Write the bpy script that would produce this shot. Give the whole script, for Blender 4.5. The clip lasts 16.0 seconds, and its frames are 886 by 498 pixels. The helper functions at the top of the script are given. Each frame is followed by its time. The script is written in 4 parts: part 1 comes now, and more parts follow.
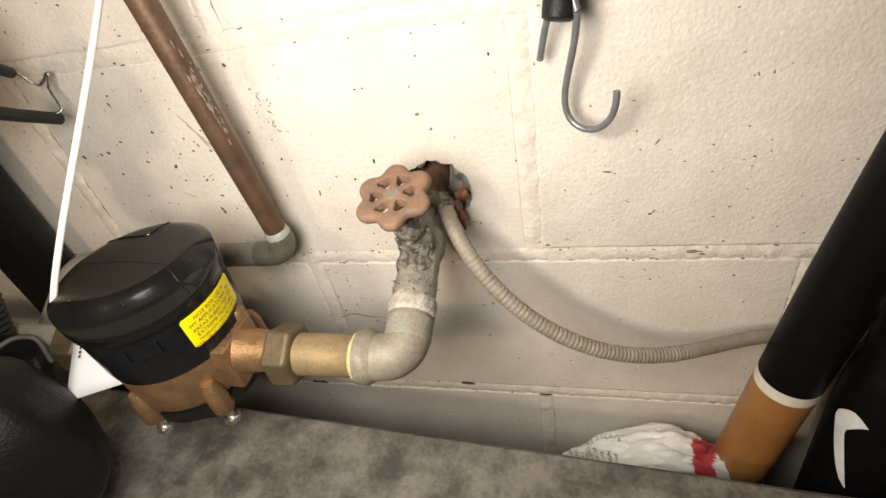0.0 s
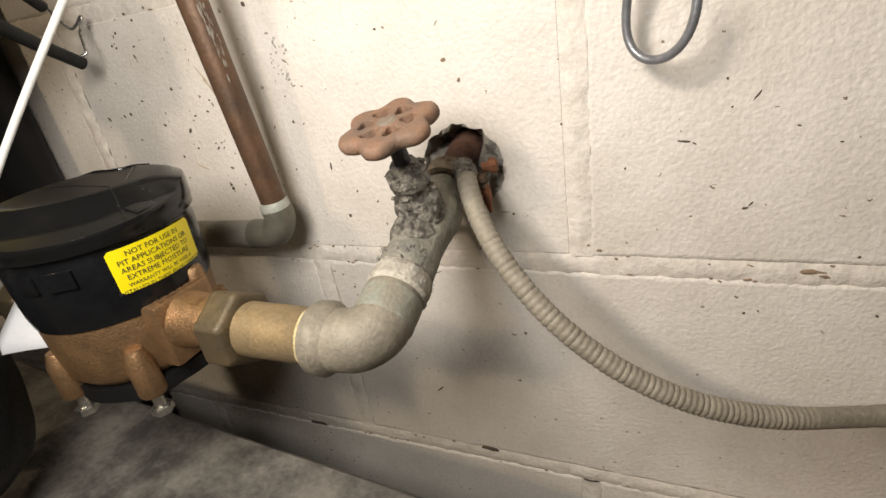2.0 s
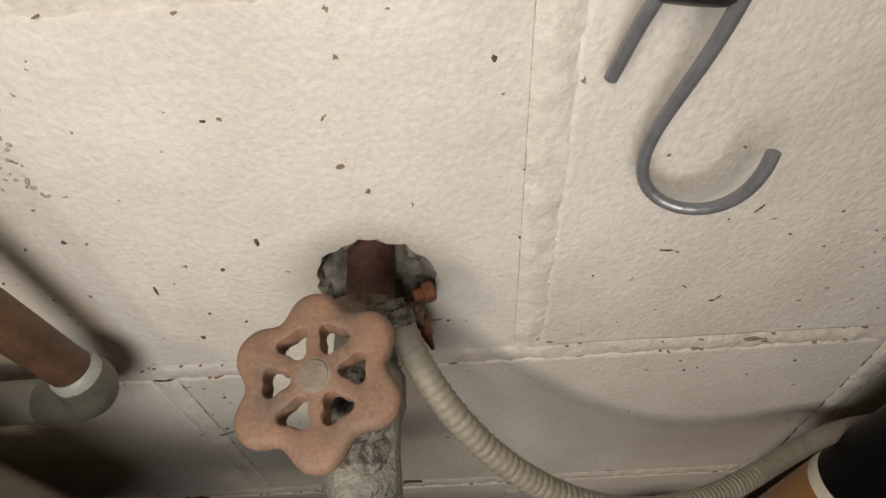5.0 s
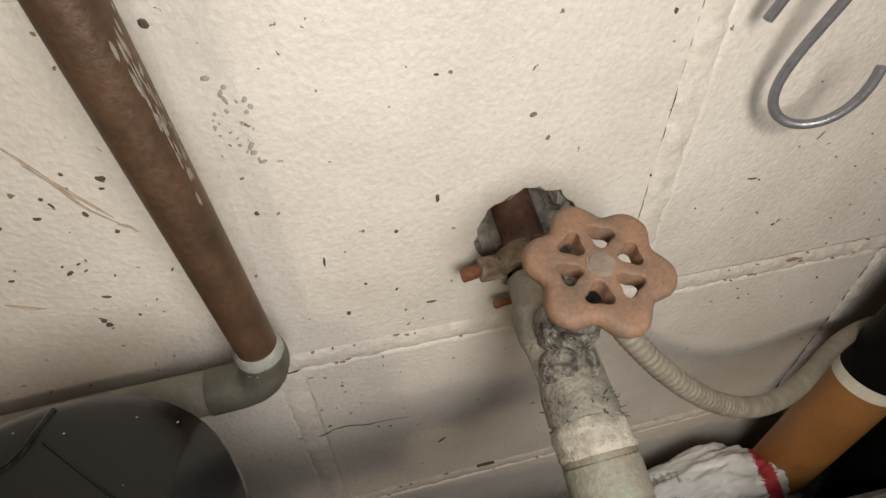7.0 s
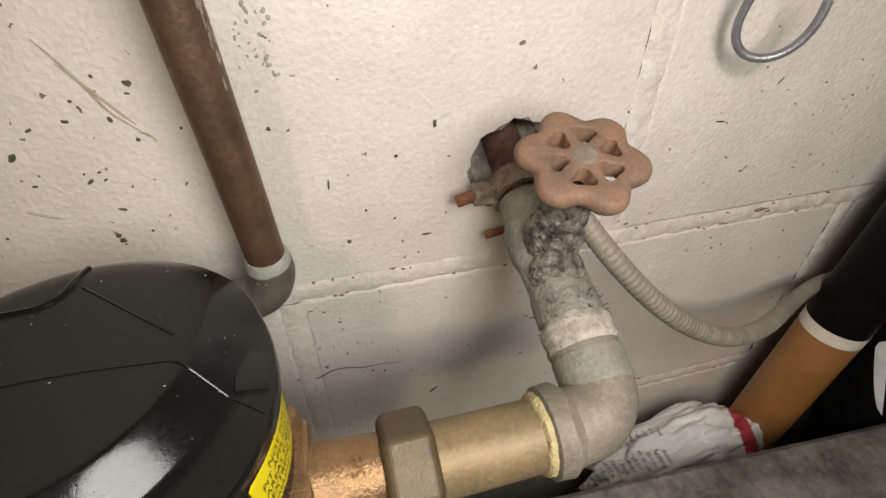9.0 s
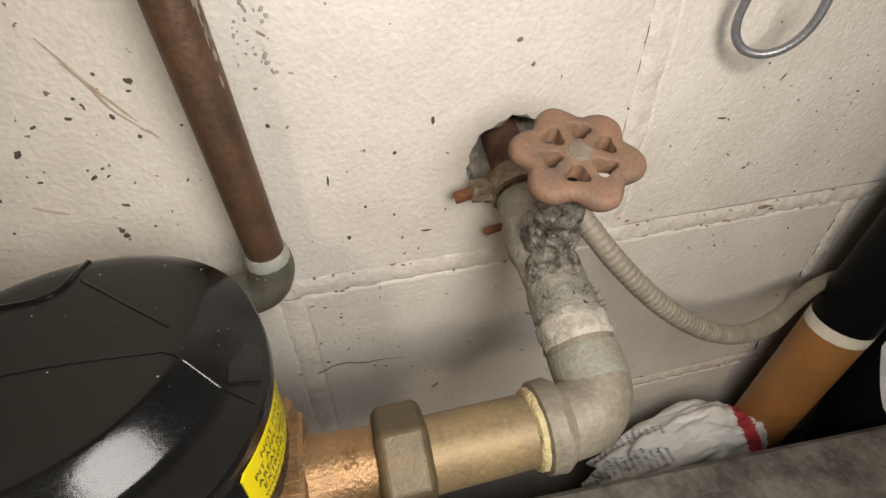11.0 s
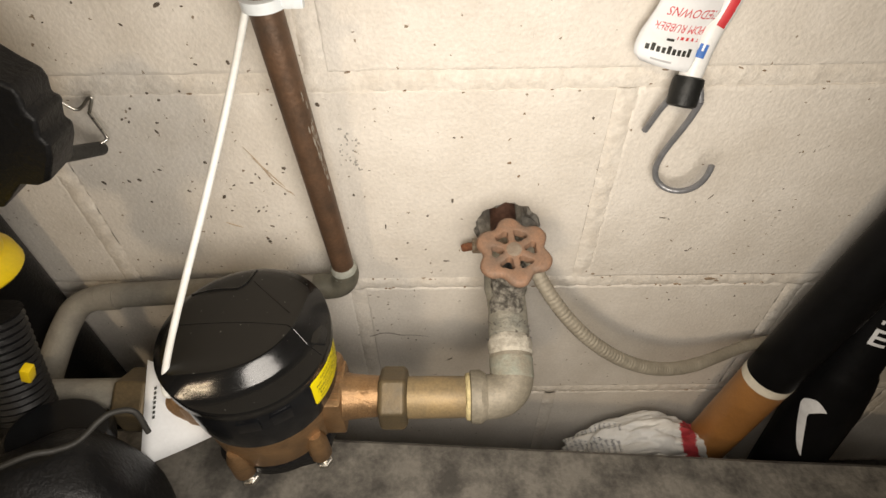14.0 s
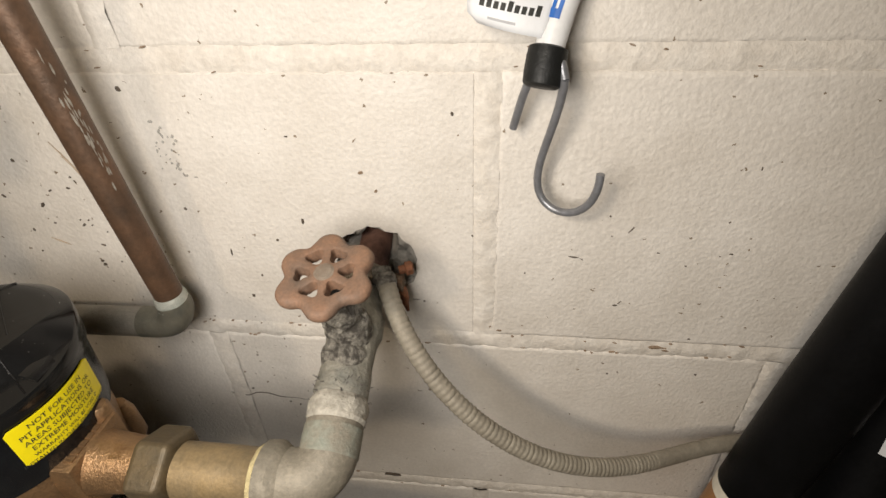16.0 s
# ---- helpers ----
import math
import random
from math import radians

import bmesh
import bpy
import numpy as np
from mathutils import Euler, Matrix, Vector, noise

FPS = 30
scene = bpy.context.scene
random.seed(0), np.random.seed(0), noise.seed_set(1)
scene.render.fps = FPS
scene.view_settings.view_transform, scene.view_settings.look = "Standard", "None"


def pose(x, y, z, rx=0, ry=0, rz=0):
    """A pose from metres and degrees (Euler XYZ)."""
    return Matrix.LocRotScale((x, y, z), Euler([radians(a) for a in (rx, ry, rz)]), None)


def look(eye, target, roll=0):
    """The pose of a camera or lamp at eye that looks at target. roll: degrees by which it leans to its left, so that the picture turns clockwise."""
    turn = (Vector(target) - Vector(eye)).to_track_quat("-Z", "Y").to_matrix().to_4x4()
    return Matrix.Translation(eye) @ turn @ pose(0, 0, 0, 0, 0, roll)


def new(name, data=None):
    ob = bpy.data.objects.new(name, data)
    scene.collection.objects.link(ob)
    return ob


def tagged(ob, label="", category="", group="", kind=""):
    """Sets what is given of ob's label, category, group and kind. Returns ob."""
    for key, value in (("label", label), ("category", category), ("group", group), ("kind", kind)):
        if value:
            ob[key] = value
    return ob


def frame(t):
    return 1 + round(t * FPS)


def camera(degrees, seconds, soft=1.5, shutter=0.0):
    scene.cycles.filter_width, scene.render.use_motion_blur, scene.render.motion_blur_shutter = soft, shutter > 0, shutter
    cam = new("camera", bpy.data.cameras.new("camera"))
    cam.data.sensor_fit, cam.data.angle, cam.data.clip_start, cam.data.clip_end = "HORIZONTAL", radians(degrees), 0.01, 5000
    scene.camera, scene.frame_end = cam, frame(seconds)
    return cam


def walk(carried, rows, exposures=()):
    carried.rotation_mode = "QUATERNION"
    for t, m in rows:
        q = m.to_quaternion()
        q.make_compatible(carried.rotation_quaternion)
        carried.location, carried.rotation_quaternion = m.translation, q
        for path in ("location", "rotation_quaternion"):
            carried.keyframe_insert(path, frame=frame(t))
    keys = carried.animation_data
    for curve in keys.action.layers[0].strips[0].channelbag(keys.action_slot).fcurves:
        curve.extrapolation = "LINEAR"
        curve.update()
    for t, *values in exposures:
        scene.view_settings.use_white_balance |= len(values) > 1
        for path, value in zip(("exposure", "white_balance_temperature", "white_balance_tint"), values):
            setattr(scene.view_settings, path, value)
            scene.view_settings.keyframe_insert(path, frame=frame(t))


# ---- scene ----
cam = camera(82.5, 16.0)
PATH = [
    (0, (0.036, -0.323, 0.688), (-0.468, 1.169, -0.544), -12.7),
    (0.5, (0.054, -0.26, 0.642), (-0.556, 1.204, -0.576), -11.1),
    (1, (0.061, -0.247, 0.613), (-0.563, 1.259, -0.546), -8.1),
    (1.5, (0.057, -0.268, 0.581), (-0.747, 1.268, -0.415), -9.2),
    (2, (0.052, -0.288, 0.571), (-0.753, 1.335, -0.275), -9.8),
    (2.5, (0.057, -0.289, 0.577), (-0.72, 1.35, -0.266), -10.1),
    (3, (0.062, -0.274, 0.589), (-0.627, 1.388, -0.283), -10.3),
    (3.2, (0.062, -0.266, 0.594), (-0.574, 1.401, -0.31), -10.3),
    (5.3, (-0.044, -0.135, 0.655), (0.05, 1.219, -0.814), -2.4),
    (5.5, (-0.053, -0.131, 0.654), (0.157, 1.212, -0.813), 0.1),
    (6, (-0.099, -0.13, 0.653), (0.277, 1.236, -0.758), 4.6),
    (6.5, (-0.121, -0.145, 0.646), (0.235, 1.269, -0.722), 2.0),
    (7, (-0.151, -0.18, 0.645), (0.178, 1.269, -0.694), -1.5),
    (7.5, (-0.162, -0.207, 0.629), (0.232, 1.283, -0.644), -0.2),
    (8, (-0.169, -0.22, 0.627), (0.227, 1.272, -0.645), 0.5),
    (8.5, (-0.174, -0.221, 0.623), (0.22, 1.264, -0.658), 0.3),
    (9, (-0.168, -0.221, 0.622), (0.235, 1.254, -0.667), 0.2),
    (9.2, (-0.168, -0.225, 0.616), (0.228, 1.269, -0.654), -0.5),
    (11.5, (-0.162, -0.224, 0.627), (0.201, 1.252, -0.673), -0.4),
    (12, (-0.16, -0.239, 0.643), (0.197, 1.241, -0.654), 0.5),
    (12.5, (-0.149, -0.294, 0.689), (0.123, 1.18, -0.636), 2.4),
    (13, (-0.144, -0.325, 0.707), (-0.067, 1.169, -0.62), -3.0),
    (13.5, (-0.133, -0.315, 0.744), (-0.161, 1.215, -0.544), -3.7),
    (14, (-0.118, -0.312, 0.76), (-0.128, 1.123, -0.633), -1.0),
    (14.5, (-0.058, -0.304, 0.714), (-0.249, 1.18, -0.613), -8.1),
    (15, (-0.008, -0.266, 0.689), (-0.282, 1.343, -0.466), -10.0),
    (15.5, (0.008, -0.258, 0.693), (-0.252, 1.371, -0.439), -7.6),
    (16, (0.011, -0.263, 0.676), (-0.198, 1.367, -0.463), -2.2),
]
EXPOSURE = [
    (0, 0.56, 6750, 10), (0.5, 0.49, 6650, 10), (1.0, 0.42, 6520, 10), (2.0, 0.38, 6480, 10), (3.2, 0.22, 6420, 10), (5.3, -0.31, 6420, 10), (6.5, -0.25, 6420, 10), (8, 0.03, 6350, 10),
    (12, 0.0, 6550, 10), (12.6, 0.03, 6750, 10), (14.2, 0.08, 6800, 10), (14.6, 0.15, 6650, 10), (15.2, -0.03, 6550, 10), (16, 0.05, 6500, 10),
]
walk(cam, [(t, look(eye, target, roll)) for t, eye, target, roll in PATH], EXPOSURE)

# ---- world and light ----
world = bpy.data.worlds.new("world")
scene.world = world
world.use_nodes = True
world.node_tree.nodes["Background"].inputs[0].default_value = (0.9, 0.8, 0.68, 1)
world.node_tree.nodes["Background"].inputs[1].default_value = 0.05


def lamp(name, eye, target, watts, colour, radius, cone):
    data = bpy.data.lights.new(name, "SPOT")
    data.energy, data.color, data.shadow_soft_size = watts, colour, radius
    data.spot_size, data.spot_blend = radians(cone), 1.0
    ob = new(name, data)
    ob.matrix_world = look(eye, target)
    return ob


FLASH = lamp("phone_torch", (-0.09, -0.33, 0.69), (-0.085, 0.0, 0.43), 6.6, (1.0, 0.943, 0.875), 0.09, 165)
BULB = lamp("room_bulb", (-0.95, -2.1, 2.02), (-0.1, 0.0, 0.5), 44.0, (1.0, 0.80, 0.56), 0.12, 150)


# ---- materials ----
def material(name, base, rough=0.6, metal=0.0, second=None, scale=60.0, mix=0.5, bump=0.15, fine=400.0, spread=0.2, specular=0.5):
    """A base colour with stains of a second colour, fine grain and relief."""
    m = bpy.data.materials.new(name)
    m.use_nodes = True
    n, l = m.node_tree.nodes, m.node_tree.links
    b = n["Principled BSDF"]
    b.inputs["Roughness"].default_value, b.inputs["Metallic"].default_value = rough, metal
    b.inputs["Specular IOR Level"].default_value = specular
    at = n.new("ShaderNodeNewGeometry").outputs["Position"]
    big, small = n.new("ShaderNodeTexNoise"), n.new("ShaderNodeTexNoise")
    for node, s, d in ((big, scale, 6.0), (small, fine, 4.0)):
        node.inputs["Scale"].default_value, node.inputs["Detail"].default_value = s, d
        node.inputs["Roughness"].default_value = 0.62
        l.new(at, node.inputs["Vector"])
    ramp = n.new("ShaderNodeValToRGB")
    ramp.color_ramp.elements[0].position, ramp.color_ramp.elements[1].position = 0.5 - spread, 0.5 + spread
    second = second or [c * 0.7 for c in base]
    ramp.color_ramp.elements[0].color, ramp.color_ramp.elements[1].color = (*second, 1), (*base, 1)
    l.new(big.outputs["Fac"], ramp.inputs["Fac"])
    grain = n.new("ShaderNodeMix")
    grain.data_type, grain.blend_type = "RGBA", "MULTIPLY"
    grain.inputs["Factor"].default_value = mix
    l.new(ramp.outputs["Color"], grain.inputs["A"])
    tone = n.new("ShaderNodeMapRange")
    tone.inputs["From Min"].default_value, tone.inputs["From Max"].default_value = 0.3, 0.7
    tone.inputs["To Min"].default_value, tone.inputs["To Max"].default_value = 0.6, 1.12
    l.new(small.outputs["Fac"], tone.inputs["Value"])
    l.new(tone.outputs["Result"], grain.inputs["B"])
    l.new(grain.outputs["Result"], b.inputs["Base Color"])
    rg = n.new("ShaderNodeMapRange")
    rg.inputs["To Min"].default_value, rg.inputs["To Max"].default_value = max(rough - 0.15, 0.04), min(rough + 0.15, 1)
    l.new(small.outputs["Fac"], rg.inputs["Value"])
    l.new(rg.outputs["Result"], b.inputs["Roughness"])
    add = n.new("ShaderNodeMath")
    l.new(big.outputs["Fac"], add.inputs[0])
    l.new(small.outputs["Fac"], add.inputs[1])
    bp = n.new("ShaderNodeBump")
    bp.inputs["Strength"].default_value, bp.inputs["Distance"].default_value = bump, 0.002
    l.new(add.outputs[0], bp.inputs["Height"])
    l.new(bp.outputs["Normal"], b.inputs["Normal"])
    return m


def painted_block():
    """Cream masonry paint over rough block: pebbled relief, stains, and dark specks that gather at one end."""
    m = material("cream_block_paint", (0.80, 0.755, 0.69), 0.54, 0, (0.64, 0.59, 0.52), 17, 0.26, 0.0, 330, 0.25)
    n, l = m.node_tree.nodes, m.node_tree.links
    b = n["Principled BSDF"]
    at = n["Geometry"].outputs["Position"]
    peb, pit, soft = n.new("ShaderNodeTexNoise"), n.new("ShaderNodeTexVoronoi"), n.new("ShaderNodeTexNoise")
    peb.inputs["Scale"].default_value, peb.inputs["Detail"].default_value = 430, 5.0
    pit.inputs["Scale"].default_value = 260
    soft.inputs["Scale"].default_value, soft.inputs["Detail"].default_value = 45, 4
    for node in (peb, pit, soft):
        l.new(at, node.inputs["Vector"])
    s1, s2 = n.new("ShaderNodeMath"), n.new("ShaderNodeMath")
    s1.operation = s2.operation = "MULTIPLY_ADD"
    s1.inputs[1].default_value = 0.35
    l.new(pit.outputs["Distance"], s1.inputs[0])
    l.new(peb.outputs["Fac"], s1.inputs[2])
    s2.inputs[1].default_value = 0.25
    l.new(soft.outputs["Fac"], s2.inputs[0])
    l.new(s1.outputs[0], s2.inputs[2])
    bp = n["Bump"]
    bp.inputs["Strength"].default_value, bp.inputs["Distance"].default_value = 0.42, 0.0015
    l.new(s2.outputs[0], bp.inputs["Height"])
    l.new(bp.outputs["Normal"], b.inputs["Normal"])
    # Specks: small cells, kept where a slow mask and the distance along the wall allow.
    sp, wob = n.new("ShaderNodeTexVoronoi"), n.new("ShaderNodeTexNoise")
    sp.voronoi_dimensions = "2D"
    sp.inputs["Scale"].default_value = 118
    wob.inputs["Scale"].default_value = 260
    wob.inputs["Detail"].default_value = 4
    mixv = n.new("ShaderNodeMix")
    mixv.data_type = "VECTOR"
    mixv.inputs["Factor"].default_value = 0.007
    l.new(at, mixv.inputs["A"])
    l.new(wob.outputs["Color"], mixv.inputs["B"])
    l.new(at, wob.inputs["Vector"])
    flat, laid = n.new("ShaderNodeSeparateXYZ"), n.new("ShaderNodeCombineXYZ")
    l.new(mixv.outputs["Result"], flat.inputs[0])
    l.new(flat.outputs["X"], laid.inputs["X"])
    l.new(flat.outputs["Z"], laid.inputs["Y"])
    l.new(laid.outputs[0], sp.inputs["Vector"])
    sep = n.new("ShaderNodeSeparateXYZ")
    l.new(at, sep.inputs[0])
    dens = n.new("ShaderNodeMapRange")
    dens.inputs["From Min"].default_value, dens.inputs["From Max"].default_value = -0.22, -0.1
    dens.inputs["To Min"].default_value, dens.inputs["To Max"].default_value = 0.30, 0.10
    l.new(sep.outputs["X"], dens.inputs["Value"])
    rnd = n.new("ShaderNodeSeparateColor")
    l.new(sp.outputs["Color"], rnd.inputs[0])
    keep, size, near, both = (n.new("ShaderNodeMath") for _ in range(4))
    keep.operation, size.operation, near.operation, both.operation = "LESS_THAN", "MULTIPLY_ADD", "LESS_THAN", "MULTIPLY"
    l.new(rnd.outputs[0], keep.inputs[0])
    l.new(dens.outputs["Result"], keep.inputs[1])
    size.inputs[1].default_value, size.inputs[2].default_value = 0.09, 0.012
    l.new(rnd.outputs[1], size.inputs[0])
    l.new(sp.outputs["Distance"], near.inputs[0])
    l.new(size.outputs[0], near.inputs[1])
    l.new(keep.outputs[0], both.inputs[0])
    l.new(near.outputs[0], both.inputs[1])
    over = n.new("ShaderNodeMix")
    over.data_type = "RGBA"
    l.new(both.outputs[0], over.inputs["Factor"])
    l.new(b.inputs["Base Color"].links[0].from_socket, over.inputs["A"])
    over.inputs["B"].default_value = (0.24, 0.185, 0.125, 1)
    l.new(over.outputs["Result"], b.inputs["Base Color"])
    return m


def dusty_lid():
    """Black plastic, glossy on its slopes, with a thin brownish film of dust on what lies flat."""
    m = material("dusty_black_plastic", (0.0085, 0.0085, 0.0085), 0.14, 0, (0.006, 0.006, 0.006), 40, 0.4, 0.025, 900, 0.2, 0.34)
    n, l = m.node_tree.nodes, m.node_tree.links
    b = n["Principled BSDF"]
    up = n.new("ShaderNodeSeparateXYZ")
    l.new(n["Geometry"].outputs["Normal"], up.inputs[0])
    flat = n.new("ShaderNodeMapRange")
    flat.inputs["From Min"].default_value, flat.inputs["From Max"].default_value = 0.93, 0.985
    l.new(up.outputs["Z"], flat.inputs["Value"])
    for socket, dusty in (("Base Color", (0.0145, 0.0132, 0.0112, 1)), ("Roughness", (0.42, 0.42, 0.42, 1))):
        mix = n.new("ShaderNodeMix")
        mix.data_type = "RGBA"
        l.new(flat.outputs["Result"], mix.inputs["Factor"])
        l.new(b.inputs[socket].links[0].from_socket, mix.inputs["A"])
        mix.inputs["B"].default_value = dusty
        l.new(mix.outputs["Result"], b.inputs[socket])
    return m


PAINT = painted_block()
MORTAR = material("cream_painted_mortar", (0.80, 0.755, 0.685), 0.66, 0, (0.66, 0.60, 0.52), 60, 0.35, 0.5, 260, 0.26)
CONCRETE = material("stained_grey_concrete", (0.205, 0.19, 0.165), 0.8, 0, (0.072, 0.066, 0.058), 30, 0.5, 0.4, 240, 0.13)
ROUGHCORE = material("broken_grey_block_core", (0.42, 0.39, 0.34), 0.95, 0, (0.20, 0.185, 0.16), 90, 0.6, 0.9, 320)
# Tone lightened so that the unseen walls and ceiling bounce more fill.
BOUNCEPLASTER = material("pale_bounce_plaster", (0.58, 0.53, 0.45), 0.9, 0, (0.45, 0.41, 0.35), 5, 0.2, 0.2, 60)
COPPER = material("tarnished_copper", (0.175, 0.098, 0.057), 0.5, 0.45, (0.085, 0.056, 0.038), 45, 0.5, 0.15, 420, 0.2)
SOLDER = material("grey_green_solder", (0.52, 0.50, 0.43), 0.6, 0.2, (0.30, 0.34, 0.30), 120, 0.4, 0.4, 500)
FITTING = material("dull_grey_copper_fitting", (0.20, 0.185, 0.14), 0.55, 0.4, (0.135, 0.13, 0.105), 80, 0.4, 0.2, 400)
GALV = material("dusty_grey_pipe", (0.33, 0.31, 0.26), 0.72, 0.2, (0.24, 0.22, 0.19), 70, 0.35, 0.25, 400)
ELBOW = material("weathered_grey_bronze", (0.315, 0.278, 0.215), 0.62, 0.2, (0.185, 0.165, 0.125), 42, 0.6, 0.28, 480, 0.17)
VERDIGRIS = material("corroded_valve_bronze", (0.34, 0.315, 0.265), 0.7, 0.2, (0.085, 0.075, 0.062), 150, 0.7, 1.0, 600, 0.10)
VALVEGREY = material("mottled_grey_bronze", (0.34, 0.315, 0.255), 0.65, 0.15, (0.19, 0.185, 0.155), 70, 0.6, 0.7, 380, 0.16)
TAPE = material("crusty_white_sealant", (0.54, 0.50, 0.42), 0.8, 0, (0.31, 0.285, 0.235), 110, 0.6, 0.6, 500, 0.14)
BRASSY = material("worn_yellow_brass", (0.33, 0.235, 0.115), 0.55, 0.3, (0.17, 0.135, 0.085), 48, 0.6, 0.14, 520, 0.22)
NUTMAT = material("dull_olive_brass", (0.150, 0.108, 0.056), 0.52, 0.35, (0.085, 0.068, 0.042), 55, 0.6, 0.16, 520)
BRONZE = material("cast_bronze", (0.40, 0.24, 0.118), 0.40, 0.7, (0.24, 0.15, 0.08), 70, 0.6, 0.32, 700)
REDPAINT = material("faded_red_handwheel_paint", (0.305, 0.162, 0.092), 0.7, 0.0, (0.15, 0.108, 0.08), 60, 0.6, 0.22, 700, 0.22)
STEM = material("dark_blued_steel", (0.08, 0.085, 0.095), 0.45, 0.6, (0.04, 0.04, 0.04), 160, 0.5, 0.5)
STEEL = material("bright_steel", (0.58, 0.56, 0.52), 0.3, 0.95, (0.42, 0.40, 0.36), 120, 0.3, 0.1)
HOOKSTEEL = material("grey_coated_steel", (0.28, 0.287, 0.305), 0.38, 0.5, (0.21, 0.21, 0.22), 160, 0.3, 0.12)
RUSTSCREW = material("orange_rusty_screw", (0.33, 0.13, 0.06), 0.7, 0.3, (0.17, 0.075, 0.04), 170, 0.5, 0.6)
BLACK = material("glossy_black_plastic", (0.008, 0.009, 0.010), 0.18, 0, (0.005, 0.005, 0.006), 120, 0.3, 0.04, 700, 0.2, 0.4)
LID = dusty_lid()
RUBBER = material("black_rubber", (0.013, 0.014, 0.013), 0.5, 0, (0.008, 0.008, 0.008), 160, 0.4, 0.2, 400, 0.2, 0.3)
DARKPLASTIC = material("scuffed_black_plastic", (0.008, 0.008, 0.009), 0.45, 0, (0.007, 0.007, 0.007), 60, 0.5, 0.3, 400, 0.2, 0.3)
YELLOW = material("yellow_vinyl_sticker", (0.85, 0.70, 0.005), 0.4, 0, (0.80, 0.66, 0.005), 60, 0.1, 0.03)
YELLOWPLASTIC = material("yellow_plastic", (0.80, 0.58, 0.01), 0.4, 0, (0.70, 0.50, 0.01), 40, 0.2, 0.1)
INK = material("black_print", (0.03, 0.03, 0.025), 0.6, 0, None, 60, 0.1, 0.0)
CARD = material("white_card", (0.78, 0.79, 0.80), 0.55, 0, (0.72, 0.73, 0.74), 30, 0.1, 0.05)
CABLE = material("white_cable_jacket", (0.80, 0.80, 0.78), 0.42, 0, (0.70, 0.70, 0.66), 120, 0.2, 0.05)
ARMOUR = material("dusty_armoured_conduit", (0.34, 0.305, 0.24), 0.66, 0.2, (0.25, 0.22, 0.17), 60, 0.45, 0.3)
WOOD = material("orange_stained_ash", (0.37, 0.17, 0.05), 0.38, 0, (0.21, 0.095, 0.03), 14, 0.3, 0.1, 300, 0.25)
GRIPWHITE = material("cream_ring", (0.75, 0.70, 0.58), 0.5, 0, None, 60, 0.15, 0.05)
BATBLACK = material("satin_black_bat", (0.0045, 0.0045, 0.005), 0.45, 0, (0.003, 0.003, 0.003), 60, 0.3, 0.05, 400, 0.2, 0.1)
WHITEPRINT = material("white_print", (0.72, 0.73, 0.74), 0.45, 0, None, 60, 0.1, 0.0)
BAGWHITE = material("crumpled_white_plastic_bag", (0.74, 0.73, 0.70), 0.42, 0, (0.66, 0.65, 0.62), 50, 0.15, 0.3, 260)
BAGRED = material("red_bag_print", (0.50, 0.06, 0.075), 0.45, 0, (0.42, 0.05, 0.06), 60, 0.2, 0.1)
GREYPRINT = material("grey_print", (0.45, 0.45, 0.46), 0.6, 0, None, 60, 0.1, 0.0)
REDINK = material("red_print", (0.65, 0.05, 0.06), 0.5, 0, None, 60, 0.1, 0.0)
BLUEINK = material("blue_print", (0.03, 0.16, 0.55), 0.5, 0, None, 60, 0.1, 0.0)
TUBEWHITE = material("white_plastic_tube", (0.80, 0.80, 0.79), 0.35, 0, (0.74, 0.74, 0.73), 60, 0.15, 0.05)


# ---- building ----
def thing(name, label, category, base=(0, 0, 0), group="", kind=""):
    ob = new(name)
    ob.empty_display_size = 0.02
    ob.location = base
    return tagged(ob, label, category, group, kind)


def part(name, bm, mat, parent, label="", smooth=True, kind=""):
    """Links a bmesh, built in world coordinates, as one mesh under a thing or a part."""
    me = bpy.data.meshes.new(name)
    bmesh.ops.recalc_face_normals(bm, faces=bm.faces)
    bm.to_mesh(me)
    bm.free()
    me.materials.append(mat)
    if smooth:
        me.shade_smooth()
        me.set_sharp_from_angle(angle=radians(38))
    ob = new(name, me)
    if parent:
        top = parent
        here = Matrix.Identity(4)
        while top:
            here = Matrix.Translation(top.location) @ here
            top = top.parent if top.type == "EMPTY" else None
        ob.parent = parent
        base = parent
        while base.parent:
            base = base.parent
        ob.matrix_parent_inverse = Matrix.Translation(base.location).inverted() if base.type == "EMPTY" and parent is base else Matrix.Identity(4)
    if label:
        tagged(ob, label)
    if kind:
        tagged(ob, kind=kind)
    return ob


def frame_of(axis):
    return Vector((0, 0, 1)).rotation_difference(Vector(axis).normalized()).to_matrix()


def lathe(bm, at, axis, profile, n=48, lumps=0.0, seed=0.0, scale=60.0):
    """Turns a profile of (along, radius) round the axis; closed at both ends. lumps: uneven radius."""
    m, at = frame_of(axis), Vector(at)
    rings = []
    for h, r in profile:
        ring = []
        for k in range(n):
            a = 2 * math.pi * k / n
            p = at + m @ Vector((r * math.cos(a), r * math.sin(a), h))
            if lumps:
                q = at + m @ Vector(((r + lumps * noise.noise(p * scale + Vector((seed, 0, 0)))) * math.cos(a), (r + lumps * noise.noise(p * scale + Vector((seed, 0, 0)))) * math.sin(a), h))
                p = q
            ring.append(bm.verts.new(p))
        rings.append(ring)
    for a, b in zip(rings, rings[1:]):
        for k in range(n):
            bm.faces.new((a[k], a[(k + 1) % n], b[(k + 1) % n], b[k]))
    bm.faces.new(rings[0][::-1])
    bm.faces.new(rings[-1])
    return bm


